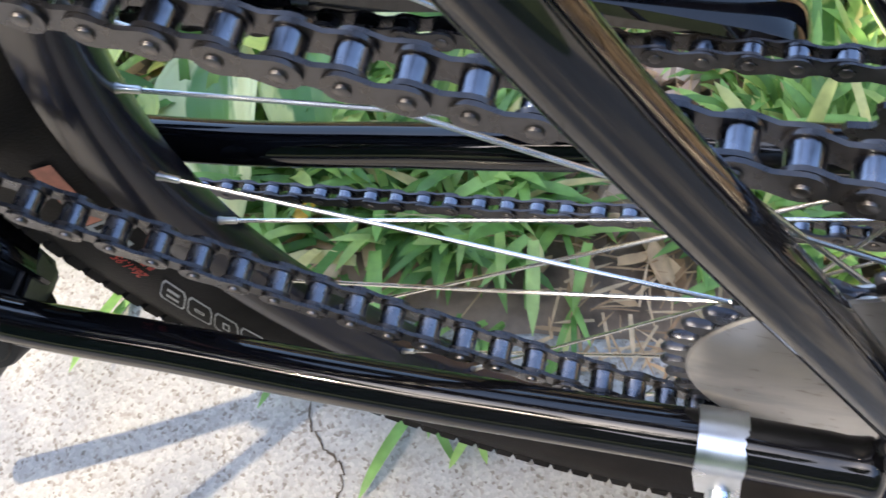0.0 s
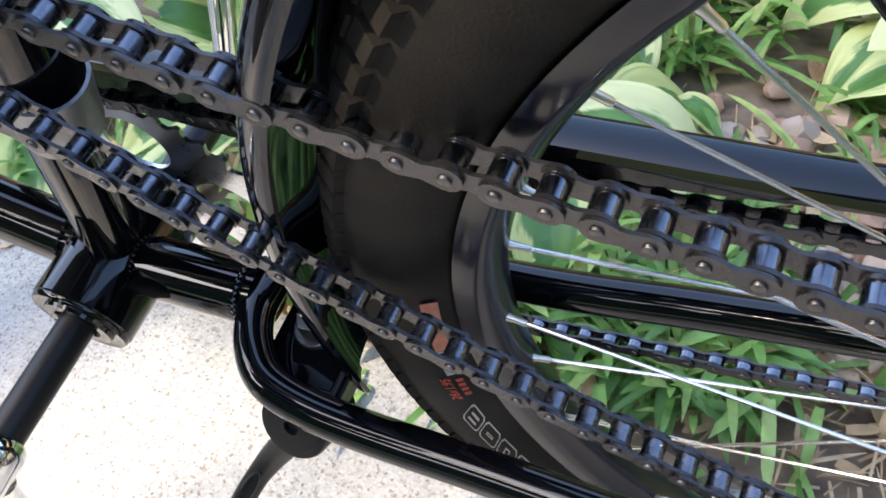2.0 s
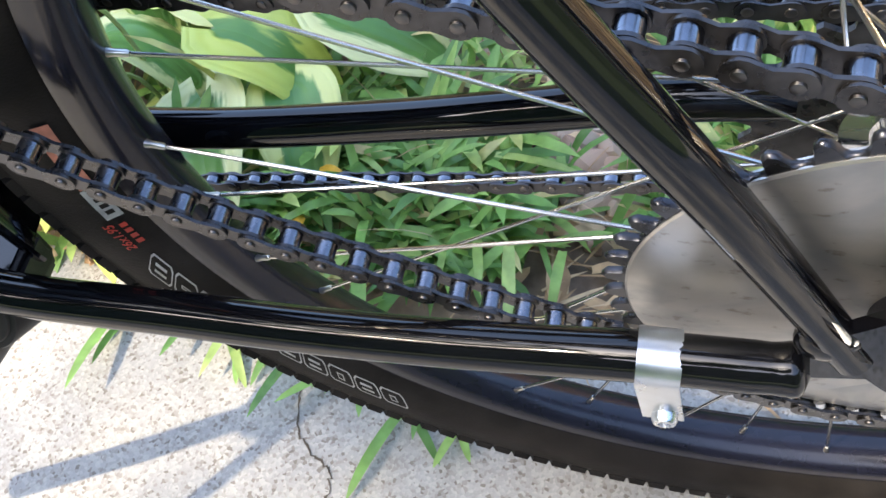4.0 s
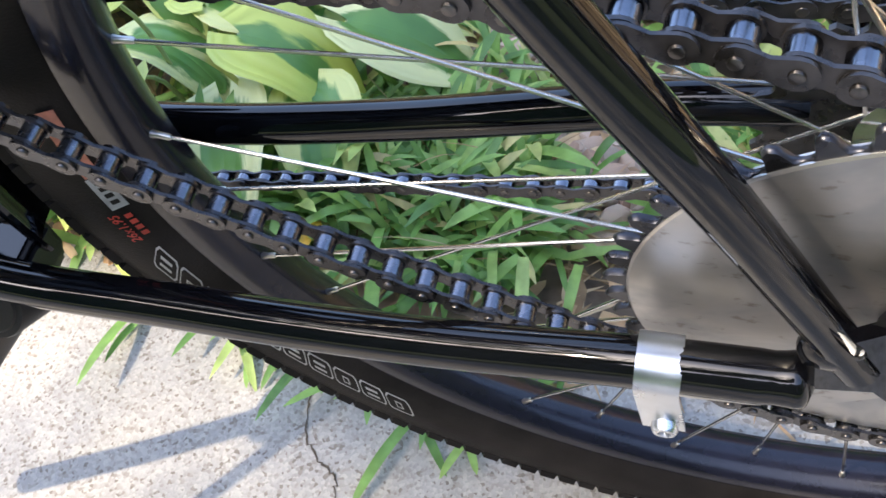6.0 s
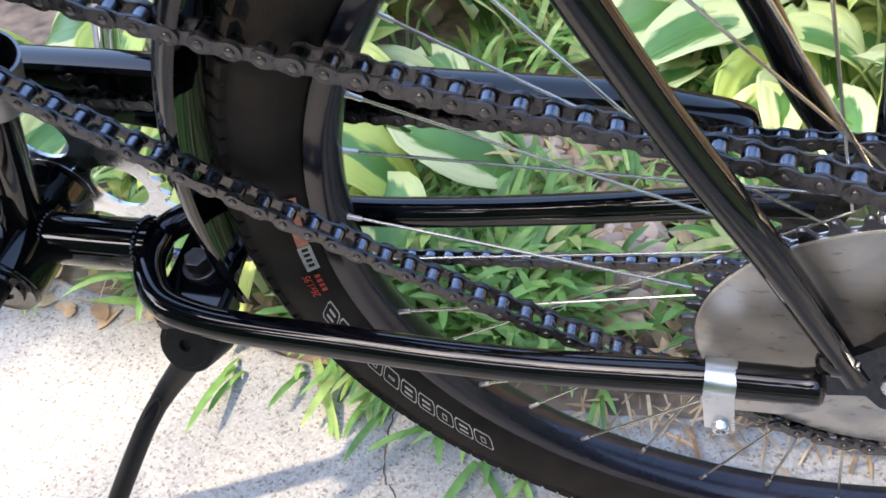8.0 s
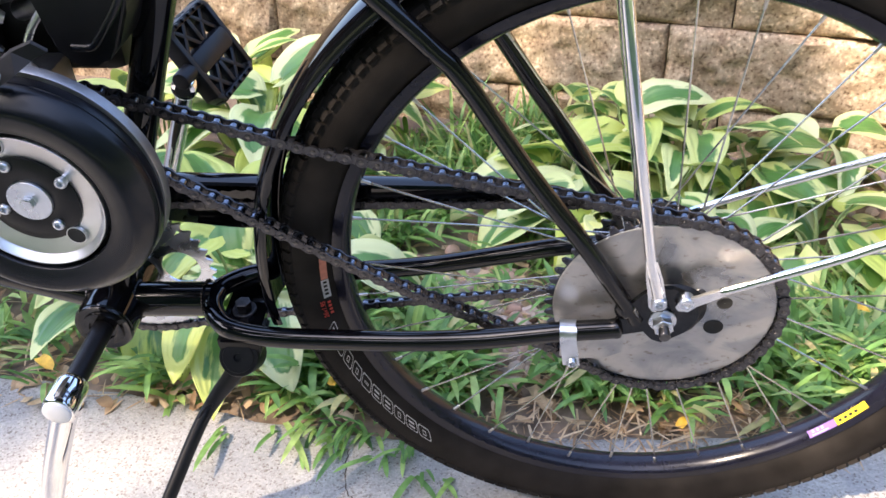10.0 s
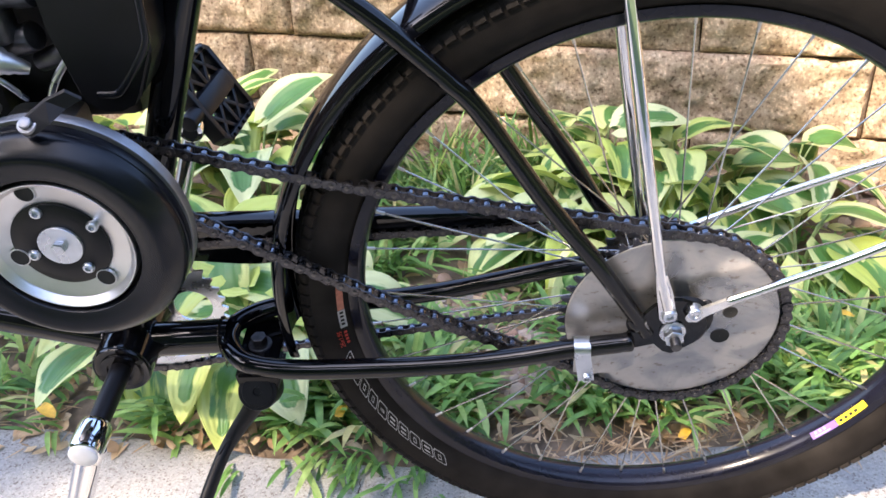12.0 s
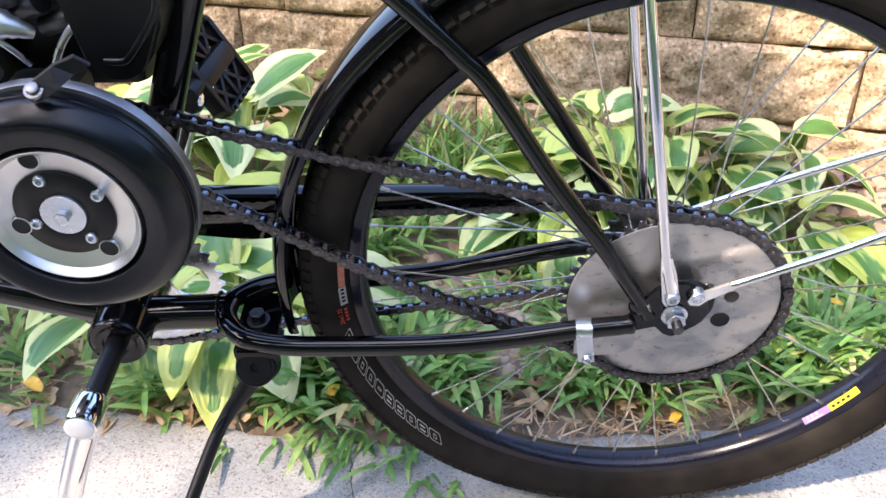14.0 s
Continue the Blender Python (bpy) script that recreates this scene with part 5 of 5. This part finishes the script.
# ---------------------------------------------------------------- plants
def leaf_mesh(seed, length=0.128, width=0.094):
    """A broad ribbed leaf from its base at the origin along +x, folded along the midrib and drooping at the tip."""
    rnd = random.Random(seed)
    nu, nv = 14, 12
    me = bpy.data.meshes.new("leaf")
    bm = bmesh.new()
    uvl = bm.loops.layers.uv.new("leaf")
    fold, droop, twist = rnd.uniform(0.12, 0.4), rnd.uniform(0.35, 1.1), rnd.uniform(-0.35, 0.35)
    wave, ph = rnd.uniform(0.002, 0.006), rnd.uniform(0, 6)
    grid = []
    for i in range(nu + 1):
        u = i / nu
        half = width / 2 * (math.sin(math.pi * min(u, 1) ** 0.62) ** 0.75) * (1 - 0.12 * u)
        if u < 0.04:
            half = width * 0.08
        row = []
        for j in range(-nv // 2, nv // 2 + 1):
            w = j / (nv // 2)
            x = u * length - 0.012 * abs(w) ** 2 * (1 - u) ** 3 * 2
            y = w * half
            z = fold * abs(y) + 0.0016 * math.cos(w * 16) * math.sin(math.pi * u) + wave * math.sin(u * 9 + ph) * abs(w) ** 2 * (1 if w > 0 else -1)
            z += 0.3 * length * u - droop * length * u * u * 0.75
            y2 = y * math.cos(twist * u) - z * math.sin(twist * u) * 0.3
            row.append((bm.verts.new((x, y2, z)), abs(w) * 0.8 + 0.2 * (abs(w) > 0.99), u))
        grid.append(row)
    for i in range(nu):
        for j in range(nv):
            q = (grid[i][j], grid[i + 1][j], grid[i + 1][j + 1], grid[i][j + 1])
            f = bm.faces.new([v for v, _, _ in q])
            for lp, (_, d, u) in zip(f.loops, q):
                edge = max(d, 1.0 - min((1 - u) * 4.5, 1) * 0.55 if u > 0.8 else 0)
                lp[uvl].uv = (edge, u)
    bmesh.ops.remove_doubles(bm, verts=bm.verts, dist=1e-5)
    for f in bm.faces:
        f.smooth = True
    bm.to_mesh(me)
    bm.free()
    me.materials.append(M_HOSTA)
    return me


LEAVES = [leaf_mesh(s) for s in range(9)]


def hosta(x, y, count, size, seed, tall=1.0, aim=None):
    rnd = random.Random(seed)
    base = Vector((x, y, bed_height(x, y) - 0.004))
    plant = empty("hosta", None, base)
    tagged(plant, "variegated hosta with cream-edged green leaves in soil", "hosta", group="hostas along the wall")
    for k in range(count):
        a = 2.39996 * k + rnd.uniform(-0.4, 0.4)
        if aim is not None:
            a = aim + (rnd.random() - 0.5) * 0.7
        ring = (k + 0.7) / count
        reach = (0.025 + 0.085 * ring) * size
        high = (0.135 - 0.085 * ring + rnd.uniform(-0.012, 0.012)) * size * tall
        tip = Vector((reach * math.cos(a), reach * math.sin(a), max(high, 0.02)))
        mid = Vector((tip.x * 0.45, tip.y * 0.45, tip.z * 0.72))
        part("stalk", tube(curve([(0.004 * math.cos(a), 0.004 * math.sin(a), 0), mid, tip], 4), 0.0022 * size, 6), M_STEM, plant)
        s = size * rnd.uniform(0.75, 1.15)
        pitch = rnd.uniform(-12, 22) + 24 * ring - 22 * (tall - 1)
        m = Matrix.Translation(tip) @ Matrix.Rotation(a + rnd.uniform(-0.3, 0.3), 4, "Z") @ Matrix.Rotation(radians(pitch), 4, "Y") @ Matrix.Rotation(rnd.uniform(-0.45, 0.45), 4, "X") @ Matrix.Diagonal((s, s * rnd.uniform(0.85, 1.15), s, 1))
        share("leaf", LEAVES[rnd.randrange(9)], plant, m)


HOSTAS = [(-0.475, 0.29, 6, 1.0, 1), (-0.39, 0.31, 6, 1.0, 1), (-0.325, 0.43, 2, 0.5, 1), (-0.45, 0.57, 8, 1.0, 1.1), (-0.045, 0.62, 8, 0.95, 1.2), (0.015, 0.60, 9, 1.0, 1.2), (0.12, 0.55, 9, 1.0, 1.15), (-0.015, 0.51, 8, 0.95, 1.1), (0.06, 0.47, 8, 0.9, 1.1),
          (0.06, 0.70, 14, 0.85, 1.9), (0.17, 0.67, 16, 0.85, 1.75), (0.27, 0.65, 12, 0.85, 1.4), (0.40, 0.72, 10, 0.9, 1.3), (0.35, 0.50, 10, 0.95, 1.0),
          (-0.60, 0.30, 4, 0.9, 1), (-0.56, 0.44, 10, 1.05, 1.2), (-0.56, 0.70, 14, 1.05, 1.75), (-0.46, 0.86, 12, 1.05, 1.7), (-0.66, 0.84, 12, 1.05, 1.8), (-0.75, 0.48, 11, 1.1, 1.2), (-0.80, 0.76, 12, 1.1, 1.6), (-0.98, 0.34, 11, 1.1, 1), (0.01, 0.80, 9, 0.8, 1.7)]
for k, (x, y, c, size, tall) in enumerate(HOSTAS):
    hosta(x, y, c, size, 100 + k, tall)
# two plants whose leaves hang out towards the pavement
hosta(-0.655, 0.30, 2, 0.95, 140, 1.7, -1.6)
hosta(-0.505, 0.275, 3, 0.95, 141, 1.7, -1.5)


def blade_into(verts, faces, base, yaw, length, width, lean, bend, seg=5, fold=0.25):
    """One arching blade: two strips meeting in a keel."""
    dx, dy = math.cos(yaw), math.sin(yaw)
    n0 = len(verts)
    ang = lean
    p = Vector(base)
    for i in range(seg + 1):
        t = i / seg
        w = width * (0.55 + 0.9 * t) * (1 - t) ** 0.55 * 1.25 if t < 1 else 0.0002
        out = math.cos(ang)
        up = math.sin(ang)
        sx, sy = -dy, dx
        keel = Vector((-up * dx, -up * dy, out)) * (-fold * w)
        for s in (-1, 0, 1):
            q = p + Vector((sx * s * w, sy * s * w, 0)) + (keel if s == 0 else Vector((0, 0, 0)))
            verts.append((q.x, q.y, q.z))
        step = length / seg
        p = p + Vector((dx * out, dy * out, up)) * step
        ang -= bend / seg
    for i in range(seg):
        a = n0 + 3 * i
        faces.append((a, a + 1, a + 4, a + 3))
        faces.append((a + 1, a + 2, a + 5, a + 4))


def mesh_of(name, verts, faces, material):
    me = bpy.data.meshes.new(name)
    me.from_pydata(verts, [], faces)
    me.materials.append(material)
    for p in me.polygons:
        p.use_smooth = True
    return me


rnd = random.Random(7)
verts, faces = [], []


def weed(x, y, z, size, shoots):
    """A low crabgrass shoot: several stems that creep out, each with short broad blades."""
    for _ in range(shoots):
        yaw = rnd.uniform(0, 2 * math.pi)
        reach = rnd.uniform(0.02, 0.07) * size
        rise = rnd.uniform(0.012, 0.06) * size
        for k in range(rnd.randint(3, 5)):
            t = (k + 1) / 5
            b = (x + reach * t * math.cos(yaw), y + reach * t * math.sin(yaw), z + rise * t)
            blade_into(verts, faces, b, yaw + rnd.choice((-1, 1)) * rnd.uniform(0.3, 1.2), rnd.uniform(0.026, 0.060) * size, rnd.uniform(0.0026, 0.0048) * size, rnd.uniform(0.15, 1.2), rnd.uniform(0.3, 1.5), 4)


def bare(x, y):
    """Stony patches kept free of grass; the first is stretched towards the camera."""
    return math.hypot((x + 0.115) / 0.095, (y - 0.262) / 0.10) < 1 or math.hypot((x + 0.225) / 0.12, (y - 0.44) / 0.08) < 1 or math.hypot((x - 0.55) / 0.12, (y - 0.78) / 0.10) < 1


# dense strip along the pavement, thinner among the hostas
for _ in range(2000):
    x = rnd.uniform(-1.0, 0.9)
    y = EDGE + 0.03 + abs(rnd.gauss(0, 0.16))
    if y > 0.85 or (x > 0.38 and rnd.random() < 0.6) or (x > -0.15 and y < 0.185 and rnd.random() < 0.8) or (x < -0.42 and rnd.random() < 0.92) or (-0.34 < x < -0.05 and 0.21 < y < 0.60 and rnd.random() < 0.72):
        continue
    if noise.noise(Vector((x * 9, y * 9, 3))) < -0.18:
        continue
    if bare(x, y):
        continue
    weed(x, y, bed_height(x, y), rnd.uniform(0.8, 1.35) * (1.15 if y < 0.3 else 0.9), rnd.randint(2, 4))
for _ in range(330):
    x, y = rnd.uniform(-0.36, 0.14), rnd.uniform(0.44, 0.92)
    if noise.noise(Vector((x * 8, y * 8, 9))) > -0.05 and not bare(x, y):
        weed(x, y, bed_height(x, y), rnd.uniform(0.9, 1.5), rnd.randint(2, 4))
for _ in range(60):
    x, y = rnd.uniform(-0.26, 0.02), rnd.uniform(0.66, 0.95)
    for _ in range(5):
        blade_into(verts, faces, (x + rnd.gauss(0, 0.008), y + rnd.gauss(0, 0.008), bed_height(x, y)), rnd.uniform(0, 6.3), rnd.uniform(0.09, 0.17), rnd.uniform(0.0028, 0.0050), rnd.uniform(1.1, 1.5), rnd.uniform(0.3, 1.2), 6)
grass = new("grass", mesh_of("grass", verts, faces, M_GRASS))
tagged(grass, "lush green crabgrass growing along the pavement", "grass", kind="stuff")

# long blades that reach out over the concrete
verts, faces = [], []
# root and tip on the ground
BLADES = [(-0.475, 0.06, -0.477, -0.014), (-0.468, 0.049, -0.471, 0.011), (-0.405, 0.065, -0.415, 0.021), (-0.40, 0.08, -0.359, 0.013), (-0.369, 0.036, -0.363, 0.015), (-0.339, 0.045, -0.345, 0.016), (-0.316, 0.04, -0.332, -0.014), (-0.28, 0.026, -0.31, -0.005), (-0.267, 0.029, -0.259, -0.004),
          (-0.229, 0.003, -0.249, -0.057), (-0.227, 0.003, -0.205, -0.025), (-0.189, -0.009, -0.195, -0.03), (-0.188, -0.008, -0.181, -0.022), (-0.364, 0.09, -0.38, 0.014)]
for x, y, tx, ty in BLADES:
    size = math.hypot(tx - x, ty - y) + 0.012
    yaw = math.atan2(ty - y, tx - x)
    blade_into(verts, faces, (x, y + 0.006, 0.001), yaw, size * 1.08, 0.0026 + 0.028 * size, rnd.uniform(0.35, 0.6), rnd.uniform(0.6, 0.9), 8, 0.22)
    for k in range(1):
        blade_into(verts, faces, (x + rnd.uniform(-0.012, 0.012), y + rnd.uniform(0.008, 0.02), 0.001), yaw + rnd.uniform(-0.6, 0.6), size * rnd.uniform(0.5, 0.8), rnd.uniform(0.0024, 0.0042), rnd.uniform(0.5, 1.0), rnd.uniform(0.6, 1.2), 7, 0.22)
for _ in range(20):
    x = rnd.uniform(-0.40, -0.12)
    y = edge_y(x) + rnd.uniform(-0.018, 0.022)
    for _ in range(rnd.randint(2, 4)):
        blade_into(verts, faces, (x + rnd.uniform(-0.015, 0.015), y + rnd.uniform(-0.008, 0.012), -0.002), rnd.gauss(-1.75, 0.4), rnd.uniform(0.035, 0.075), rnd.uniform(0.0024, 0.0042), rnd.uniform(0.4, 1.0), rnd.uniform(0.5, 1.2), 7, 0.22)
for x, y, yaw, size in ((-0.17, 0.40, 2.5, 0.13), (-0.13, 0.47, 2.7, 0.15), (-0.18, 0.52, 2.9, 0.12), (-0.10, 0.36, 2.3, 0.10), (-0.20, 0.37, 0.6, 0.08), (-0.14, 0.55, 2.2, 0.12)):
    blade_into(verts, faces, (x, y, bed_height(x, y) + 0.004), yaw, size, 0.0048, 0.55, 0.9, 8, 0.22)
tufts = new("grass_tuft", mesh_of("grass_tuft", verts, faces, M_GRASS))
tagged(tufts, "long green grass blades reaching over the concrete", "grass", kind="stuff")

# stones in the bed
def stone_mesh(seed):
    r = random.Random(seed)
    bm = bmesh.new()
    bmesh.ops.create_icosphere(bm, subdivisions=2, radius=1)
    o = Vector((seed * 3.1, seed * 1.7, 0))
    for v in bm.verts:
        v.co *= 1 + 0.42 * noise.noise(v.co * 1.3 + o) + 0.10 * noise.noise(v.co * 3 + o)
    return finish("stone", bm, M_STONE, True, 32)


STONES = [stone_mesh(s) for s in range(9)]
placed = 0
HEAPS = [(45, -0.112, 0.285, 0.040, 0.030), (85, -0.235, 0.43, 0.060, 0.045), (105, -0.09, 0.215, 0.04, 0.02), (165, 0.55, 0.80, 0.07, 0.06), (195, -0.17, 0.36, 0.07, 0.05)]
while placed < 260:
    x, y = rnd.uniform(-0.9, 0.8), rnd.uniform(0.35, 0.9)
    for last, cx, cy, sx, sy in HEAPS:
        if placed < last:
            x, y = rnd.gauss(cx, sx), rnd.gauss(cy, sy)
            break
    if y < 0.16 or y > 0.95:
        continue
    s = rnd.uniform(0.008, 0.020) if placed > 195 else rnd.uniform(0.010, 0.018)
    ob = new("stone", STONES[placed % 9])
    s *= 0.9
    ob.matrix_basis = Matrix.Translation((x, y, bed_height(x, y) + s * 0.3 + (0.010 if placed < 165 and placed % 2 else 0.002))) @ Euler((rnd.uniform(0, 6), rnd.uniform(-0.3, 0.3), rnd.uniform(0, 6))).to_matrix().to_4x4() @ Matrix.Diagonal((s * rnd.uniform(0.9, 1.5), s, s * rnd.uniform(0.55, 0.8), 1))
    tagged(ob, "broken pinkish tan stone lying in the bed", "stone", group="stones in the bed")
    placed += 1

# dry leaves and straw on the soil
verts, faces = [], []
for _ in range(1500):
    x, y = rnd.uniform(-1.0, 0.9), EDGE + abs(rnd.gauss(0, 0.22)) - 0.02
    if y > 0.95:
        continue
    if rnd.random() < 0.55:
        blade_into(verts, faces, (x, y, bed_height(x, y) + 0.012), rnd.uniform(0, 6.3), rnd.uniform(0.02, 0.06), rnd.uniform(0.0006, 0.0014), rnd.uniform(-0.05, 0.3), rnd.uniform(0, 0.5), 3)
    else:
        blade_into(verts, faces, (x, y, bed_height(x, y) + 0.013), rnd.uniform(0, 6.3), rnd.uniform(0.02, 0.04), rnd.uniform(0.005, 0.010), rnd.uniform(-0.1, 0.4), rnd.uniform(-0.8, 1.2), 4, rnd.uniform(-0.5, 0.5))
for cx, cy in ((-0.56, 0.135), (-0.50, 0.13), (-0.47, 0.14), (-0.60, 0.15)):
    for _ in range(14):
        blade_into(verts, faces, (cx + rnd.gauss(0, 0.03), cy + rnd.gauss(0, 0.018), 0.006), rnd.uniform(0, 6.3), rnd.uniform(0.012, 0.028), rnd.uniform(0.003, 0.007), rnd.uniform(0, 0.5), rnd.uniform(-0.8, 1.2), 4, rnd.uniform(-0.5, 0.5))
for _ in range(260):
    x = rnd.uniform(-0.16, 0.34)
    y = edge_y(x) + rnd.gauss(0.006, 0.02)
    blade_into(verts, faces, (x, y, 0.004), rnd.uniform(0, 6.3), rnd.uniform(0.015, 0.045), rnd.uniform(0.0006, 0.0022), rnd.uniform(-0.02, 0.25), rnd.uniform(0, 0.5), 3)
for _ in range(170):
    x, y = rnd.uniform(-0.35, 0.7), EDGE + 0.02 + abs(rnd.gauss(0, 0.15))
    blade_into(verts, faces, (x, y, bed_height(x, y)), rnd.uniform(0, 6.3), rnd.uniform(0.06, 0.13), rnd.uniform(0.0005, 0.0010), rnd.uniform(0.3, 1.2), rnd.uniform(0.2, 1.2), 6)
litter = new("dry_leaves", mesh_of("dry_leaves", verts, faces, M_DRY))
tagged(litter, "brown dry leaves and straw on the soil", "dry leaves", kind="stuff")
for x, y, z, s in ((0.083, 0.100, 0.008, 0.75), (-0.76, 0.17, 0.02, 1.1), (0.33, 0.30, 0.05, 0.8), (-0.31, 0.17, 0.05, 0.8), (-0.345, 0.12, 0.035, 0.8)):
    verts, faces = [], []
    blade_into(verts, faces, (0, 0, 0), rnd.uniform(0, 6), 0.034 * s, 0.0095 * s, 0.25, 0.9, 6, 0.3)
    ob = new("fallen_leaf", mesh_of("fallen_leaf", verts, faces, M_GOLD))
    ob.location = (x, y, z)
    tagged(ob, "small fallen golden yellow leaf on the grass", "leaf", group="fallen leaves")

# unseen tree added behind the camera to shade the bicycle, gapped on one side
tree = empty("tree", None, (-4.6, -4.3, -0.12))
tagged(tree, "unseen leafy tree added to shade the bicycle", "tree")
part("trunk", tube(curve([(0, 0, 0), (0.04, -0.03, 1.6), (0.10, 0.06, 3.2), (0.16, 0.14, 5.0), (0.3, 0.2, 6.8)], 6), [0.19 - 0.14 * i / 24 for i in range(25)], 14), M_BARK, tree)
for p, q, r in (((0.10, 0.06, 3.6), (0.7, 0.2, 4.9), (1.5, 0.9, 5.6)), ((0.13, 0.10, 4.2), (0.5, -0.7, 5.3), (0.9, -1.2, 6.0)), ((0.12, 0.08, 3.9), (0.5, 0.9, 5.0), (0.9, 1.6, 5.7)), ((0.14, 0.1, 4.6), (0.8, 0.5, 5.9), (1.3, 0.8, 6.6))):
    line = curve([p, q, r], 6)
    part("limb", tube(line, [0.06 - 0.045 * i / (len(line) - 1) for i in range(len(line))], 8), M_BARK, tree)
verts, faces = [], []
across = Vector((-SUN_FROM.y, SUN_FROM.x, 0)).normalized()
placed = 0
while placed < 9000:
    p = Vector((rnd.uniform(-7.6, -0.6), rnd.uniform(-7.2, -0.4), rnd.uniform(5.0, 7.0)))
    g = p - SUN_FROM * (p.z / SUN_FROM.z)
    side = g.dot(across)
    clump = noise.noise(p * 1.5) + 0.5 * noise.noise(p * 4)
    along = (g.x * SUN_FROM.x + g.y * SUN_FROM.y) / math.hypot(SUN_FROM.x, SUN_FROM.y)
    # leaves are left out where sun patches must fall, kept to shade the clutch
    lit = -0.54 + 0.04 * noise.noise(g * 5) < side < -0.13 + 0.05 * noise.noise(g * 6) and not -0.11 < along < 0.11 and g.y < 0.5
    if g.length > 2.7 or (lit and rnd.random() < 0.985) or (-0.13 < side < 1.4 and abs(g.y) < 0.9 and rnd.random() < 0.9) or (g.x > 0.50 + 0.08 * noise.noise(g * 5) and g.y > 0.6) or (side < -0.75 and g.y > 0.75 and rnd.random() < 0.8) or clump < -0.34:
        continue
    blade_into(verts, faces, p - tree.location, rnd.uniform(0, 6.3), rnd.uniform(0.12, 0.21), rnd.uniform(0.034, 0.052), rnd.uniform(-0.7, 0.5), rnd.uniform(0, 0.8), 4, 0.2)
    placed += 1
shade_crown = new("shade_crown", mesh_of("shade_crown", verts, faces, M_TREE_LEAF))
shade_crown.parent = tree
shade_crown["kind"] = "stuff"

# ring of far trees added unseen to darken reflections, lower where sky should show
bm = bmesh.new()
rows = []
for k in range(121):
    a = 2 * math.pi * k / 120
    top = 13 + 5 * noise.noise(Vector((math.cos(a) * 3, math.sin(a) * 3, 0))) + 3 * noise.noise(Vector((math.cos(a) * 14, math.sin(a) * 14, 4)))
    # taller southward to darken the tubes, cut low north-west for the mudguard's sky
    top = min(top * (1.0 + 0.9 * max(0.0, -math.sin(a))), 27) * (1 - 0.72 * max(0.0, min(1.0, (math.cos(a - radians(138)) - 0.75) / 0.12)))
    rows.append([bm.verts.new((30 * math.cos(a) * (1 + 0.06 * math.sin(h * 3)), 30 * math.sin(a) * (1 + 0.06 * math.sin(h * 3)), -0.1 + top * h)) for h in (0, 0.2, 0.4, 0.6, 0.8, 1.0)])
for p, q in zip(rows, rows[1:]):
    for i in range(5):
        bm.faces.new((p[i], p[i + 1], q[i + 1], q[i]))
backdrop = new("backdrop", finish("backdrop", bm, M_TREELINE))
tagged(backdrop, "unseen dark ring of trees added for reflections", "backdrop", kind="structure")
